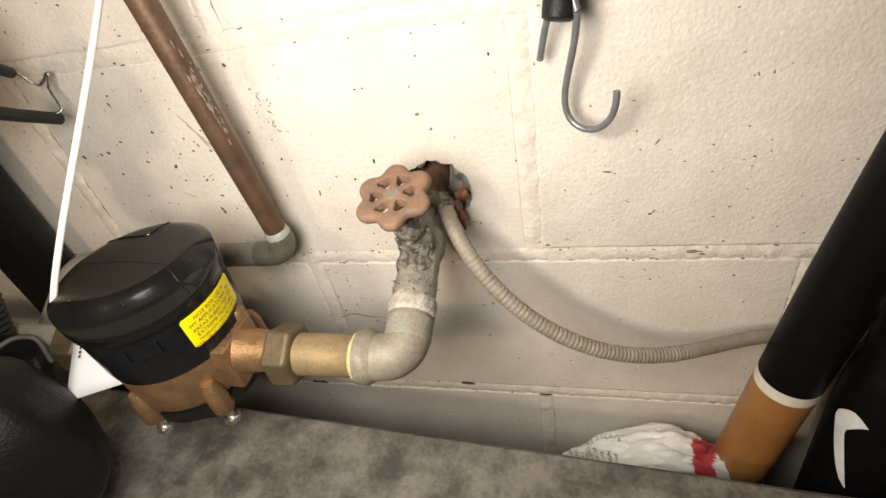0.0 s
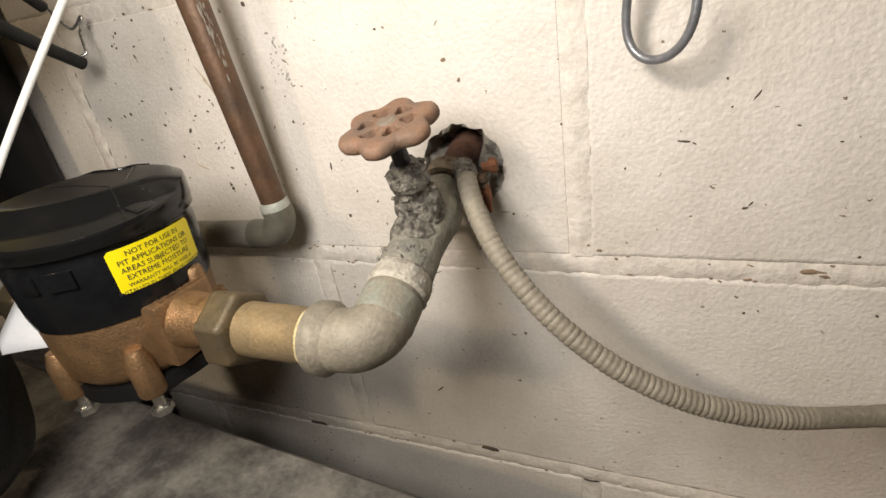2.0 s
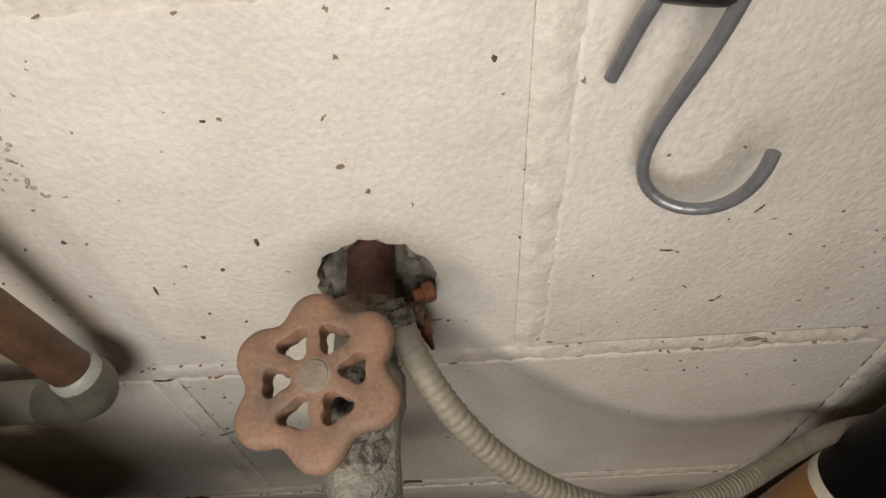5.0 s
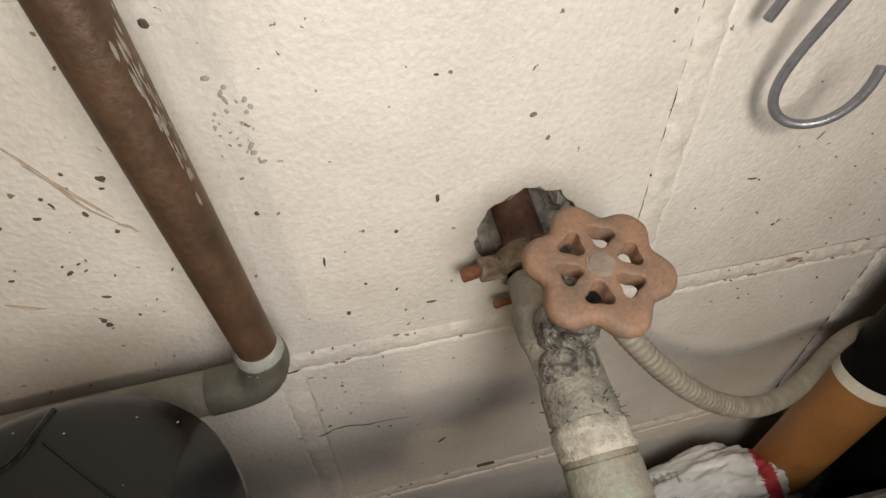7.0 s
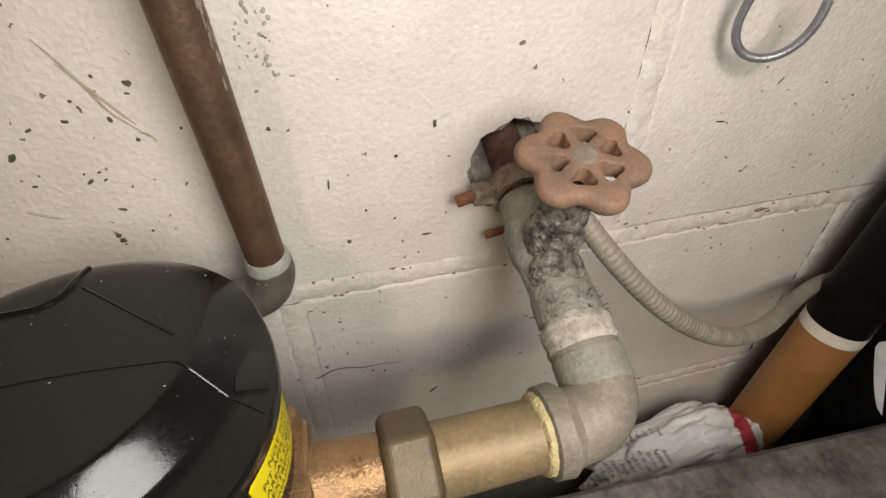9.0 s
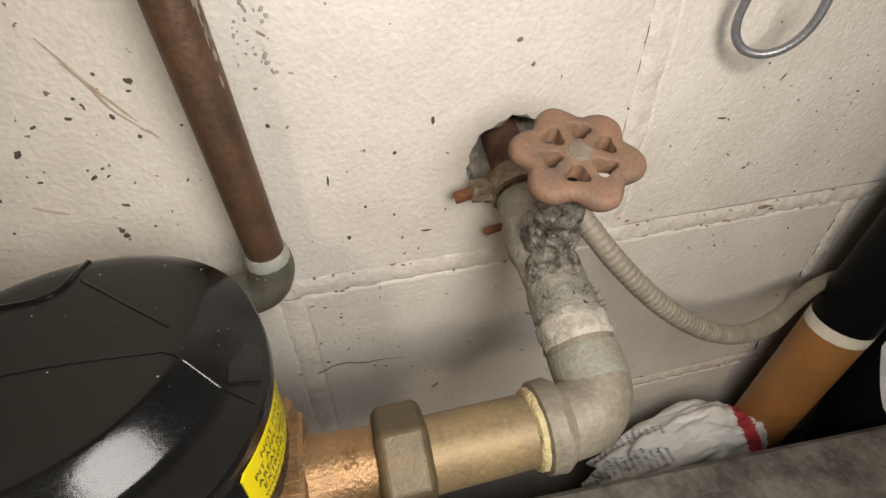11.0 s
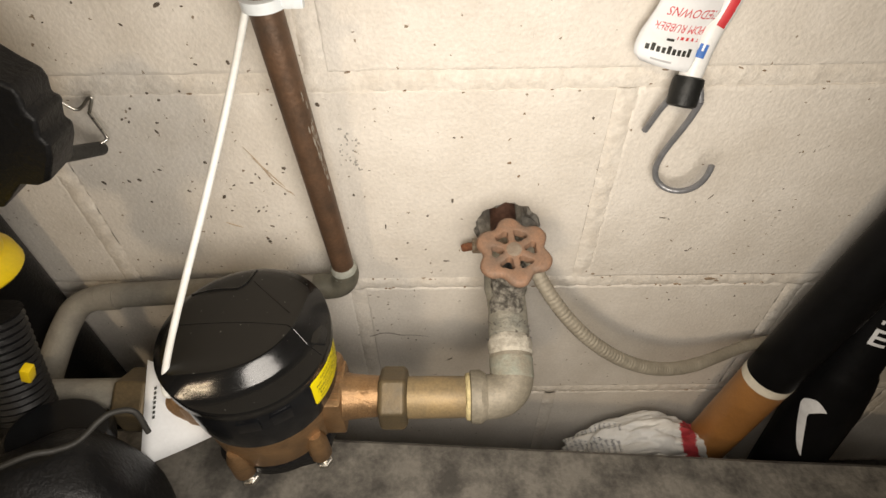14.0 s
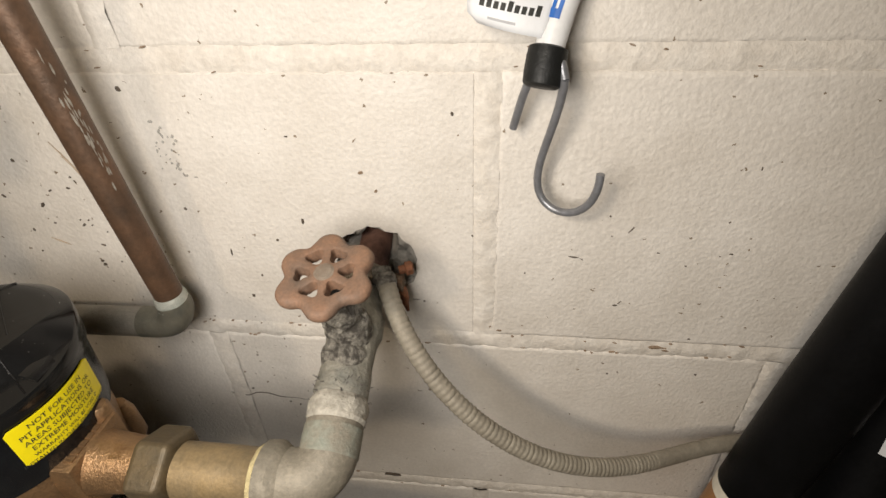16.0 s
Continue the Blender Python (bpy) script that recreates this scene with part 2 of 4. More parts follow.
def dense(profile, step=0.0009):
    """The same profile with rings added, so that lumps show along it as well."""
    out = [profile[0]]
    for (h0, r0), (h1, r1) in zip(profile, profile[1:]):
        k = max(1, int(math.hypot(h1 - h0, r1 - r0) / step))
        out += [(h0 + (h1 - h0) * i / k, r0 + (r1 - r0) * i / k) for i in range(1, k + 1)]
    return out


def bezier(ctrl, n):
    d = len(ctrl) - 1
    out = []
    for k in range(n + 1):
        u = k / n
        out.append(sum((Vector(c) * (math.comb(d, i) * (1 - u) ** (d - i) * u ** i) for i, c in enumerate(ctrl)), Vector()))
    return out


def catmull(points, per=8):
    p = [Vector(q) for q in points]
    p = [2 * p[0] - p[1], *p, 2 * p[-1] - p[-2]]
    out = []
    for a, b, c, d in zip(p, p[1:], p[2:], p[3:]):
        for k in range(per):
            u = k / per
            out.append(0.5 * (2 * b + (c - a) * u + (2 * a - 5 * b + 4 * c - d) * u * u + (3 * b - a - 3 * c + d) * u ** 3))
    return out + [p[-2]]


def tube(bm, line, radius, n=16):
    """Sweeps a circle along a line of points. radius: a number, or a function of the way along from 0 to 1."""
    line = [Vector(p) for p in line]
    t = (line[1] - line[0]).normalized()
    up = t.orthogonal().normalized()
    rings = []
    for k, p in enumerate(line):
        t2 = (line[min(k + 1, len(line) - 1)] - line[max(k - 1, 0)]).normalized()
        up = (t.rotation_difference(t2) @ up).normalized()
        t = t2
        side = t.cross(up).normalized()
        r = radius(k / (len(line) - 1)) if callable(radius) else radius
        rings.append([bm.verts.new(p + r * (math.cos(a) * up + math.sin(a) * side)) for a in (2 * math.pi * i / n for i in range(n))])
    for a, b in zip(rings, rings[1:]):
        for k in range(n):
            bm.faces.new((a[k], a[(k + 1) % n], b[(k + 1) % n], b[k]))
    bm.faces.new(rings[0][::-1])
    bm.faces.new(rings[-1])
    return bm


def box(bm, lo, hi, bevel=0.0):
    got = bmesh.ops.create_cube(bm, size=1)["verts"]
    lo, hi = Vector(lo), Vector(hi)
    for v in got:
        v.co = (lo + hi) / 2 + Vector(v.co[i] * (hi[i] - lo[i]) for i in range(3))
    if bevel:
        edges = list({e for v in got for e in v.link_edges})
        bmesh.ops.bevel(bm, geom=edges, offset=bevel, segments=2, affect="EDGES", profile=0.6)
    return bm


def prism(bm, outline, depth, m, holes=()):
    """An outline of (u, v) with holes, given depth along its normal and laid by the matrix m."""
    loops = []
    for pts in (outline, *holes):
        vs = [bm.verts.new((x, y, 0)) for x, y in pts]
        loops += [bm.edges.new((a, b)) for a, b in zip(vs, vs[1:] + vs[:1])]
    fill = bmesh.ops.triangle_fill(bm, use_beauty=True, edges=loops)
    faces = [g for g in fill["geom"] if isinstance(g, bmesh.types.BMFace)]
    up = bmesh.ops.extrude_face_region(bm, geom=faces)["geom"]
    for v in up:
        if isinstance(v, bmesh.types.BMVert):
            v.co.z += depth
    bmesh.ops.transform(bm, matrix=m, verts=bm.verts)
    return bm


def bevelled(ob, width, segments=2, angle=40):
    mod = ob.modifiers.new("bevel", "BEVEL")
    mod.width, mod.segments, mod.limit_method, mod.angle_limit = width, segments, "ANGLE", radians(angle)
    return ob


def letters(text, size, where, align="CENTER"):
    """Flat writing as a bmesh; where turns a point (u, v) of the line, in metres, into a place."""
    data = bpy.data.curves.new("writing", "FONT")
    data.body, data.size, data.align_x, data.align_y = text, size, align, "CENTER"
    data.resolution_u = 2
    ob = new("writing", data)
    me = bpy.data.meshes.new_from_object(ob.evaluated_get(bpy.context.evaluated_depsgraph_get()))
    bpy.data.objects.remove(ob)
    bm = bmesh.new()
    bm.from_mesh(me)
    for v in bm.verts:
        v.co = where(v.co.x, v.co.y)
    return bm


# ---- the room ----
def slab(name, lo, hi, mat, label, category):
    bm = bmesh.new()
    box(bm, lo, hi)
    return tagged(part(name, bm, mat, None, smooth=False), label, category, kind="structure")


slab("floor", (-2.2, -3.2, -0.1), (2.2, 0.3, 0.0), CONCRETE, "stained grey concrete basement floor", "floor")
# The next four stay out of view; their lightened plaster throws fill back.
slab("ceiling", (-2.2, -3.2, 2.2), (2.2, 0.3, 2.3), BOUNCEPLASTER, "unseen basement ceiling, plaster lightened to bounce light", "ceiling")
slab("wall_south", (-2.2, -3.3, 0), (2.2, -3.2, 2.2), BOUNCEPLASTER, "unseen wall behind the room, plaster lightened to bounce light", "wall")
slab("wall_west", (-2.3, -3.2, 0), (-2.2, 0.3, 2.2), BOUNCEPLASTER, "unseen side wall, plaster lightened to bounce light", "wall")
slab("wall_east", (2.2, -3.2, 0), (2.3, 0.3, 2.2), BOUNCEPLASTER, "unseen side wall, plaster lightened to bounce light", "wall")
WALL = slab("wall_north", (-2.2, 0.06, 0), (2.2, 0.3, 2.2), ROUGHCORE, "concrete block basement wall painted cream", "wall")

LEDGE_Y, LEDGE_Z = -0.098, 0.282
bm = bmesh.new()
rows = []
for j in range(25):
    row = []
    for i in range(61):
        x, s = -1.2 + 2.4 * i / 60, j / 24
        edge = LEDGE_Y - 0.026 * x + 0.0015 * noise.noise(Vector((x * 25, 0, 3)))
        y = edge - 0.004 - 0.70 * s
        z = LEDGE_Z - 0.075 * x + 0.002 * noise.noise(Vector((x * 9, y * 9, 1)))
        row.append(bm.verts.new((x, y, z)))
    rows.append(row)
lip, foot = [], []
for v in rows[0]:
    lip.append(bm.verts.new((v.co.x, v.co.y + 0.004, v.co.z - 0.004)))
    foot.append(bm.verts.new((v.co.x, v.co.y + 0.004, 0)))
back = [bm.verts.new((v.co.x, v.co.y, 0)) for v in rows[-1]]
grid = [foot, lip, *rows, back]
for a, b in zip(grid, grid[1:]):
    for i in range(60):
        bm.faces.new((a[i], a[i + 1], b[i + 1], b[i]))
tagged(part("ledge", bm, CONCRETE, None), "low mottled grey concrete ledge before the wall", "ledge", kind="structure")

# ---- water meter ----
CX, CY, NY = -0.2425, -0.1232, -0.1285
Z = Vector((0, 0, 1))


def round_at(angle, r, z):
    return Vector((CX + r * math.cos(radians(angle)), CY + r * math.sin(radians(angle)), z))


meter = thing("water_meter", "bronze water meter with a black plastic register cap", "water meter", (CX, CY, 0.39))
bm = bmesh.new()
lathe(bm, (CX, CY, 0), Z, [(0.411, 0.030), (0.412, 0.041), (0.418, 0.0455), (0.436, 0.0465), (0.450, 0.0470), (0.457, 0.0455)], 64, 0.0006, 2, 40)
body = part("body", bm, BRONZE, meter, "rough cast bronze body")
for k, ang in enumerate((-42, -112, 48, 140)):
    bm = bmesh.new()
    c = round_at(ang, 0.0455, 0.4035)
    lathe(bm, c, Z, [(0.0, 0.0068), (0.002, 0.0078), (0.022, 0.0072), (0.030, 0.0045)], 18)
    boss = part("boss", bm, BRONZE, meter)
    bm = bmesh.new()
    lathe(bm, c - Z * 0.013, Z, [(0.0, 0.0032), (0.013, 0.0032)], 14)
    lathe(bm, c - Z * 0.014, Z, [(0.0, 0.0050), (0.0005, 0.0062), (0.0045, 0.0062), (0.005, 0.0050)], 6)
    part("bolt", bm, STEEL, meter, "bright steel bolt", smooth=False)
bm = bmesh.new()
pts = []
for k in range(96):
    a = 2 * math.pi * k / 96
    r = 0.0440 + 0.0050 * max(0.0, math.cos(4 * (a - radians(-42)))) ** 2
    pts.append((r * math.cos(a), r * math.sin(a)))
prism(bm, pts, 0.009, Matrix.Translation((CX, CY, 0.4015)))
part("base_plate", bm, DARKPLASTIC, meter, "black plastic bottom plate")

# Outlet and inlet: a flanged block on the body, then a tapering neck.
for side in (1, -1):
    bm = bmesh.new()
    x0 = CX + side * 0.036
    box(bm, (min(x0, x0 + side * 0.0175), NY - 0.0175, 0.4175), (max(x0, x0 + side * 0.0175), NY + 0.0195, 0.4552), 0.0025)
    flange = part("flange", bm, BRONZE, meter, "square bronze flange")
    bm = bmesh.new()
    lathe(bm, (x0 + side * 0.0165, NY, 0.4385), (side, 0, 0), [(0.0, 0.0168), (0.006, 0.0156), (0.016, 0.0146), (0.029, 0.0140)], 40)
    part("neck", bm, BRONZE, meter, "cast bronze neck")
bm = bmesh.new()
lathe(bm, (CX + 0.0455, NY + 0.017, 0.4515), Z, [(0.0, 0.0062), (0.0085, 0.0060), (0.0105, 0.0048), (0.0112, 0.002)], 20)
part("seal_screw", bm, BRONZE, meter)
# Raised casting marks that cannot be read.
bm = bmesh.new()
for k in range(6):
    box(bm, (CX + 0.0462, NY - 0.0120 + 0.0045 * k, 0.4549), (CX + 0.0512, NY - 0.0090 + 0.0045 * k, 0.4559))
part("serial_marks", bm, BRONZE, flange.parent, "raised casting marks", smooth=False)
mk = lambda u, v: Vector((CX + 0.0690 - v, NY - 0.004 + u, 0.4543 - 22 * u * u))
for text, off in (("5/8", 0.0),):
    part("size_mark", letters(text, 0.0068, mk), BRONZE, meter, "raised size mark", smooth=False)

bm = bmesh.new()
lathe(bm, (CX, CY, 0), Z, [(0.450, 0.0445), (0.4515, 0.0478), (0.458, 0.0488), (0.486, 0.0496), (0.488, 0.0488), (0.491, 0.0488), (0.4920, 0.0502), (0.4955, 0.0506)], 80)
housing = part("register_housing", bm, BLACK, meter, "glossy black plastic housing")
for ang in (-80, -58):
    bm = bmesh.new()
    c = round_at(ang, 0.0492, 0.4815)
    box(bm, (-0.0015, -0.0065, -0.005), (0.0015, 0.0065, 0.005), 0.0006)
    bmesh.ops.transform(bm, matrix=Matrix.Translation(c) @ Matrix.Rotation(radians(ang), 4, "Z"), verts=bm.verts)
    part("clip", bm, BLACK, housing)
# The lid: flat on top, with a broad chamfer towards the room and a lip round its rim.
FACE, TOP = -47, 0.5150


def lid_turn(ang):
    """How far an angle lies from the chamfer's middle, and how much that narrows the top."""
    a = abs((ang - FACE + 180) % 360 - 180)
    return a, math.cos(radians(min(a, 88) * 0.6))


def lid_height(r, ang):
    a, c = lid_turn(ang)
    w = min(1.0, max(0.0, (88 - a) / 24))
    w = w * w * (3 - 2 * w)
    d = r * c
    front = min(max(0.0, d - 0.0285), 0.0095) * 1.06 + max(0.0, d - 0.038) * 0.30
    side = max(0.0, r - 0.0385) * 0.26 + max(0.0, r - 0.0475) * 0.4
    return TOP - w * front - (1 - w) * side


bm = bmesh.new()
n = 120
rings = [[bm.verts.new((CX, CY, TOP))]]
for i, d in enumerate((0.008, 0.016, 0.024, 0.0279, 0.0291, 0.033, 0.0374, 0.0386, 0.042, 0.046, 0.049, 0.0518)):
    ring = []
    for k in range(n):
        ang = 360 * k / n
        r = min(d / lid_turn(ang)[1], 0.0500 + 0.00015 * (i + 1))
        ring.append(bm.verts.new(round_at(ang, r, lid_height(r, ang))))
    rings.append(ring)
rim = [(360 * k / n, lid_height(0.0518, 360 * k / n)) for k in range(n)]
for r, drop, low in ((0.0522, 0.0012, None), (0.0521, 0, 0.4975), (0.0514, 0, 0.4965), (0.0514, 0, 0.4930)):
    rings.append([bm.verts.new(round_at(ang, r, h - drop if low is None else low)) for ang, h in rim])
for k in range(n):
    bm.faces.new((rings[0][0], rings[1][k], rings[1][(k + 1) % n]))
for a, b in zip(rings[1:], rings[2:]):
    for k in range(n):
        bm.faces.new((a[k], a[(k + 1) % n], b[(k + 1) % n], b[k]))
bm.faces.new(rings[-1][::-1])
lid = part("lid", bm, LID, meter, "dusty black hinged lid")
for pts, r in (([(-0.040, 0.026), (-0.0235, 0.0285), (-0.0105, 0.0295), (-0.0055, 0.0355), (-0.0035, 0.0475)], 0.0009), ([(-0.0015, 0.0355), (0.0145, 0.0205), (0.0275, 0.0085)], 0.0004), ([(-0.040, 0.000), (-0.0145, 0.0015), (0.0045, 0.0015), (0.0275, -0.0005)], 0.0003), ([(0.0275, -0.0005), (0.0380, -0.0070), (0.0485, -0.0135)], 0.0004)):
    bm = bmesh.new()
    tube(bm, [Vector((CX + x, CY + y, lid_height(math.hypot(x, y), math.degrees(math.atan2(y, x))))) for x, y, _ in catmull([(x, y, 0) for x, y in pts], 6)], r, 8)
    part("ridge", bm, LID, lid)
bm = bmesh.new()
rnd = random.Random(17)
for k in range(45):
    a, r = rnd.uniform(0, 360), 0.050 * math.sqrt(rnd.random())
    got = bmesh.ops.create_icosphere(bm, subdivisions=1, radius=rnd.choice((0.00010, 0.00013, 0.00018, 0.0003)))["verts"]
    for v in got:
        v.co = Vector((v.co.x * rnd.uniform(0.8, 1.8), v.co.y, v.co.z * 0.5)) + round_at(a, r, lid_height(r, a))
part("dust_specks", bm, material("pale_dust", (0.28, 0.27, 0.24), 0.9, 0, None, 60, 0.1, 0.0), lid, "pale dust specks", kind="stuff")
bm = bmesh.new()
box(bm, (-0.0045, -0.0075, -0.004), (0.0045, 0.0075, 0.0004), 0.0006)
bmesh.ops.transform(bm, matrix=Matrix.Translation(round_at(0, 0.0458, lid_height(0.0455, 0))) @ Matrix.Rotation(radians(17), 4, "Y"), verts=bm.verts)
part("latch", bm, LID, lid, "black lid latch")

# The yellow warning sticker, bent round the housing.
S0, S1, SZ0, SZ1 = -33.0, 24.0, 0.4655, 0.4895
SR = 0.0500


def on_housing(u, v, proud=0.0):
    """u: metres round the housing from the sticker's middle; v: metres up from it."""
    z = (SZ0 + SZ1) / 2 + v
    r = 0.0488 + (z - 0.458) / 0.030 * 0.0010 + 0.0004 + proud
    return round_at((S0 + S1) / 2 + math.degrees(u / SR), r, z)


bm = bmesh.new()
half = radians(S1 - S0) / 2 * SR
cols = []
for k in range(29):
    u = -half + 2 * half * k / 28
    top = (SZ1 - SZ0) / 2
    cut = 0.0016 * max(0, 1 - (half - abs(u)) / 0.0016) ** 2
    cols.append([bm.verts.new(on_housing(u, w)) for w in (-top + cut, top - cut)] + [bm.verts.new(on_housing(u, w, -0.0008)) for w in (top - cut, -top + cut)])
for a, b in zip(cols, cols[1:]):
    for i in range(4):
        bm.faces.new((a[i], b[i], b[(i + 1) % 4], a[(i + 1) % 4]))
bm.faces.new(cols[0])
bm.faces.new(cols[-1][::-1])
sticker = part("warning_sticker", bm, YELLOW, housing, "yellow warning sticker with black print")
v = 0.0087
for text, size in (("NOT FOR USE IN", 0.0040), ("PIT APPLICATIONS OR", 0.0040), ("AREAS SUBJECTED TO", 0.0040), ("EXTREME MOISTURE", 0.0040), ("WARRANTY WILL BE VOID IF", 0.0029), ("INSTALLED IN THESE ENVIRONMENTS", 0.0029)):
    part("print", letters(text, size, lambda a, b, v=v: on_housing(a - 0.0012, b + v, 0.0003)), INK, housing, smooth=False)
    v -= 0.0042 if size > 0.0035 and text != "EXTREME MOISTURE" else 0.0040 if size > 0.0035 else 0.0033

# ---- card tied to the meter ----
card = thing("tag_card", "white printed card hanging by the water meter", "card", (-0.32, -0.15, 0.41))
BL, BR, TL, TR = Vector((-0.323, -0.171, 0.424)), Vector((-0.281, -0.150, 0.424)), Vector((-0.320, -0.118, 0.471)), Vector((-0.299, -0.124, 0.462))
bm = bmesh.new()
ux, uy = BR - BL, TL - BL
nn = ux.cross(uy).normalized()
gridv = [[bm.verts.new(BL.lerp(BR, i / 6).lerp(TL.lerp(TR, i / 6), j / 6) + nn * 0.0020 * math.sin(i * 0.6 + j * 0.4)) for i in range(7)] for j in range(7)]
for a, b in zip(gridv, gridv[1:]):
    for i in range(6):
        bm.faces.new((a[i], a[i + 1], b[i + 1], b[i]))
sheet = part("sheet", bm, CARD, card)
mod = sheet.modifiers.new("thick", "SOLIDIFY")
mod.thickness = 0.0004
bm = bmesh.new()
for i in range(7):
    a = BL + ux * 0.13 + uy * (0.42 + 0.045 * i) - nn * 0.0012
    vs = [bm.verts.new(a + ux * p + uy * w) for p, w in ((0, 0), (0.035, 0), (0.035, 0.028), (0, 0.028))]
    vs2 = [bm.verts.new(x.co + nn * 0.0050) for x in vs]
    bm.faces.new(vs)
    bm.faces.new(vs2[::-1])
part("logo_bars", bm, INK, card, "dark printed bars", smooth=False)

# ---- union, nipple and elbow ----
PX, PY, PZ = -0.0715, -0.129, 0.437
SLOPE = 0.343
riser = Vector((0, -1, -SLOPE)).normalized()


def on_riser(y):
    return Vector((PX, y, PZ + (y - PY) * SLOPE))


run = thing("supply_pipe", "brass nipple, union nut and grey elbow below the stop valve", "pipe", (-0.12, PY, PZ))


def hexnut(x0, x1, r):
    bm = bmesh.new()
    lathe(bm, (x0, PY, PZ), (1, 0, 0), [(0.0, r * 0.86), (0.0022, r), (abs(x1 - x0) - 0.0022, r), (abs(x1 - x0), r * 0.84)], 6)
    return bm


bevelled(part("union_nut", hexnut(-0.1655, -0.1455, 0.0220), NUTMAT, run, "dull brass hexagonal union nut", smooth=False), 0.0016, 3, 25)
bm = bmesh.new()
lathe(bm, (-0.150, PY, PZ), (1, 0, 0), [(0.0, 0.0146), (0.030, 0.0144), (0.046, 0.0142), (0.0475, 0.0150), (0.052, 0.0146)], 40)
part("nipple", bm, BRASSY, run, "worn yellow brass nipple")
bm = bmesh.new()
lathe(bm, (-0.1055, PY, PZ), (1, 0, 0), [(0.0, 0.0148), (0.001, 0.0162), (0.003, 0.0165), (0.0045, 0.0150)], 32, 0.0012, 8, 260)
part("joint_compound", bm, material("yellow_joint_compound", (0.62, 0.52, 0.27), 0.8, 0, (0.45, 0.37, 0.2), 160, 0.4, 0.7), run, "crusty yellow joint compound")
bm = bmesh.new()
lathe(bm, (-0.1025, PY, PZ), (1, 0, 0), [(0.0, 0.0160), (0.001, 0.0182), (0.0075, 0.0186), (0.0100, 0.0170), (0.0125, 0.0152)], 40, 0.0003, 2, 200)
tube(bm, catmull([(-0.096, PY, PZ), (-0.088, PY, PZ), (-0.0795, PY + 0.0015, PZ + 0.0005), (-0.0735, PY + 0.007, PZ + 0.0022), on_riser(PY + 0.014), on_riser(PY + 0.024), on_riser(PY + 0.031)], 8), 0.0154, 36)
part("elbow", bm, ELBOW, run, "weathered grey bronze elbow")

# ---- stop valve ----
valve = thing("stop_valve", "corroded bronze gate valve with a faded red handwheel", "valve", (-0.072, -0.06, 0.46))
bm = bmesh.new()
lathe(bm, on_riser(-0.090), -riser, [(0.0, 0.0135), (0.003, 0.0152), (0.014, 0.0150), (0.020, 0.0142), (0.034, 0.0150), (0.040, 0.0165), (0.052, 0.0165), (0.056, 0.0140), (0.070, 0.0128)], 56, 0.0012, 2.0, 150)
part("body", bm, VALVEGREY, valve)
bm = bmesh.new()
lathe(bm, on_riser(-0.1018), -riser, dense([(0.0, 0.0156), (0.002, 0.0164), (0.004, 0.0160), (0.007, 0.0164), (0.011, 0.0160), (0.0140, 0.0148)]), 56, 0.0009, 5.0, 190)
part("sealant_ring", bm, TAPE, valve, "crusty white joint sealant")
bm = bmesh.new()
lathe(bm, on_riser(-0.1185), -riser, dense([(0.0, 0.0150), (0.001, 0.01565), (0.015, 0.0158)]), 48, 0.0002, 1.0, 200)
part("verdigris_band", bm, material("pale_green_verdigris", (0.29, 0.305, 0.25), 0.75, 0.15, (0.27, 0.24, 0.185), 95, 0.6, 0.4, 500, 0.14), valve, "pale green verdigris below the joint")
axis = Vector((-0.03, -0.272, 0.96)).normalized()
hub = Vector((-0.0726, -0.0720, 0.5230))
bm = bmesh.new()
lathe(bm, hub - axis * 0.062, axis, dense([(0.0, 0.0100), (0.008, 0.0128), (0.016, 0.0132), (0.022, 0.0122), (0.024, 0.0100), (0.028, 0.0096), (0.030, 0.0108), (0.038, 0.0106), (0.040, 0.0085), (0.043, 0.0070)]), 72, 0.0012, 7.0, 260)
part("bonnet", bm, VERDIGRIS, valve, "crusted valve bonnet")
bm = bmesh.new()

lathe(bm, on_riser(-0.066) + Vector((0.0, -0.0015, 0.004)), Vector((-0.35, -0.80, 0.5)), dense([(0.0, 0.0128), (0.008, 0.0124), (0.0105, 0.0108), (0.0122, 0.0080), (0.0130, 0.004)]), 64, 0.0008, 4, 260)
part("side_boss", bm, VERDIGRIS, valve, "crusted round boss")
bm = bmesh.new()
lathe(bm, hub - axis * 0.021, axis, [(0.0, 0.0046), (0.019, 0.0042)], 20)
part("stem", bm, STEM, valve, "dark steel stem")


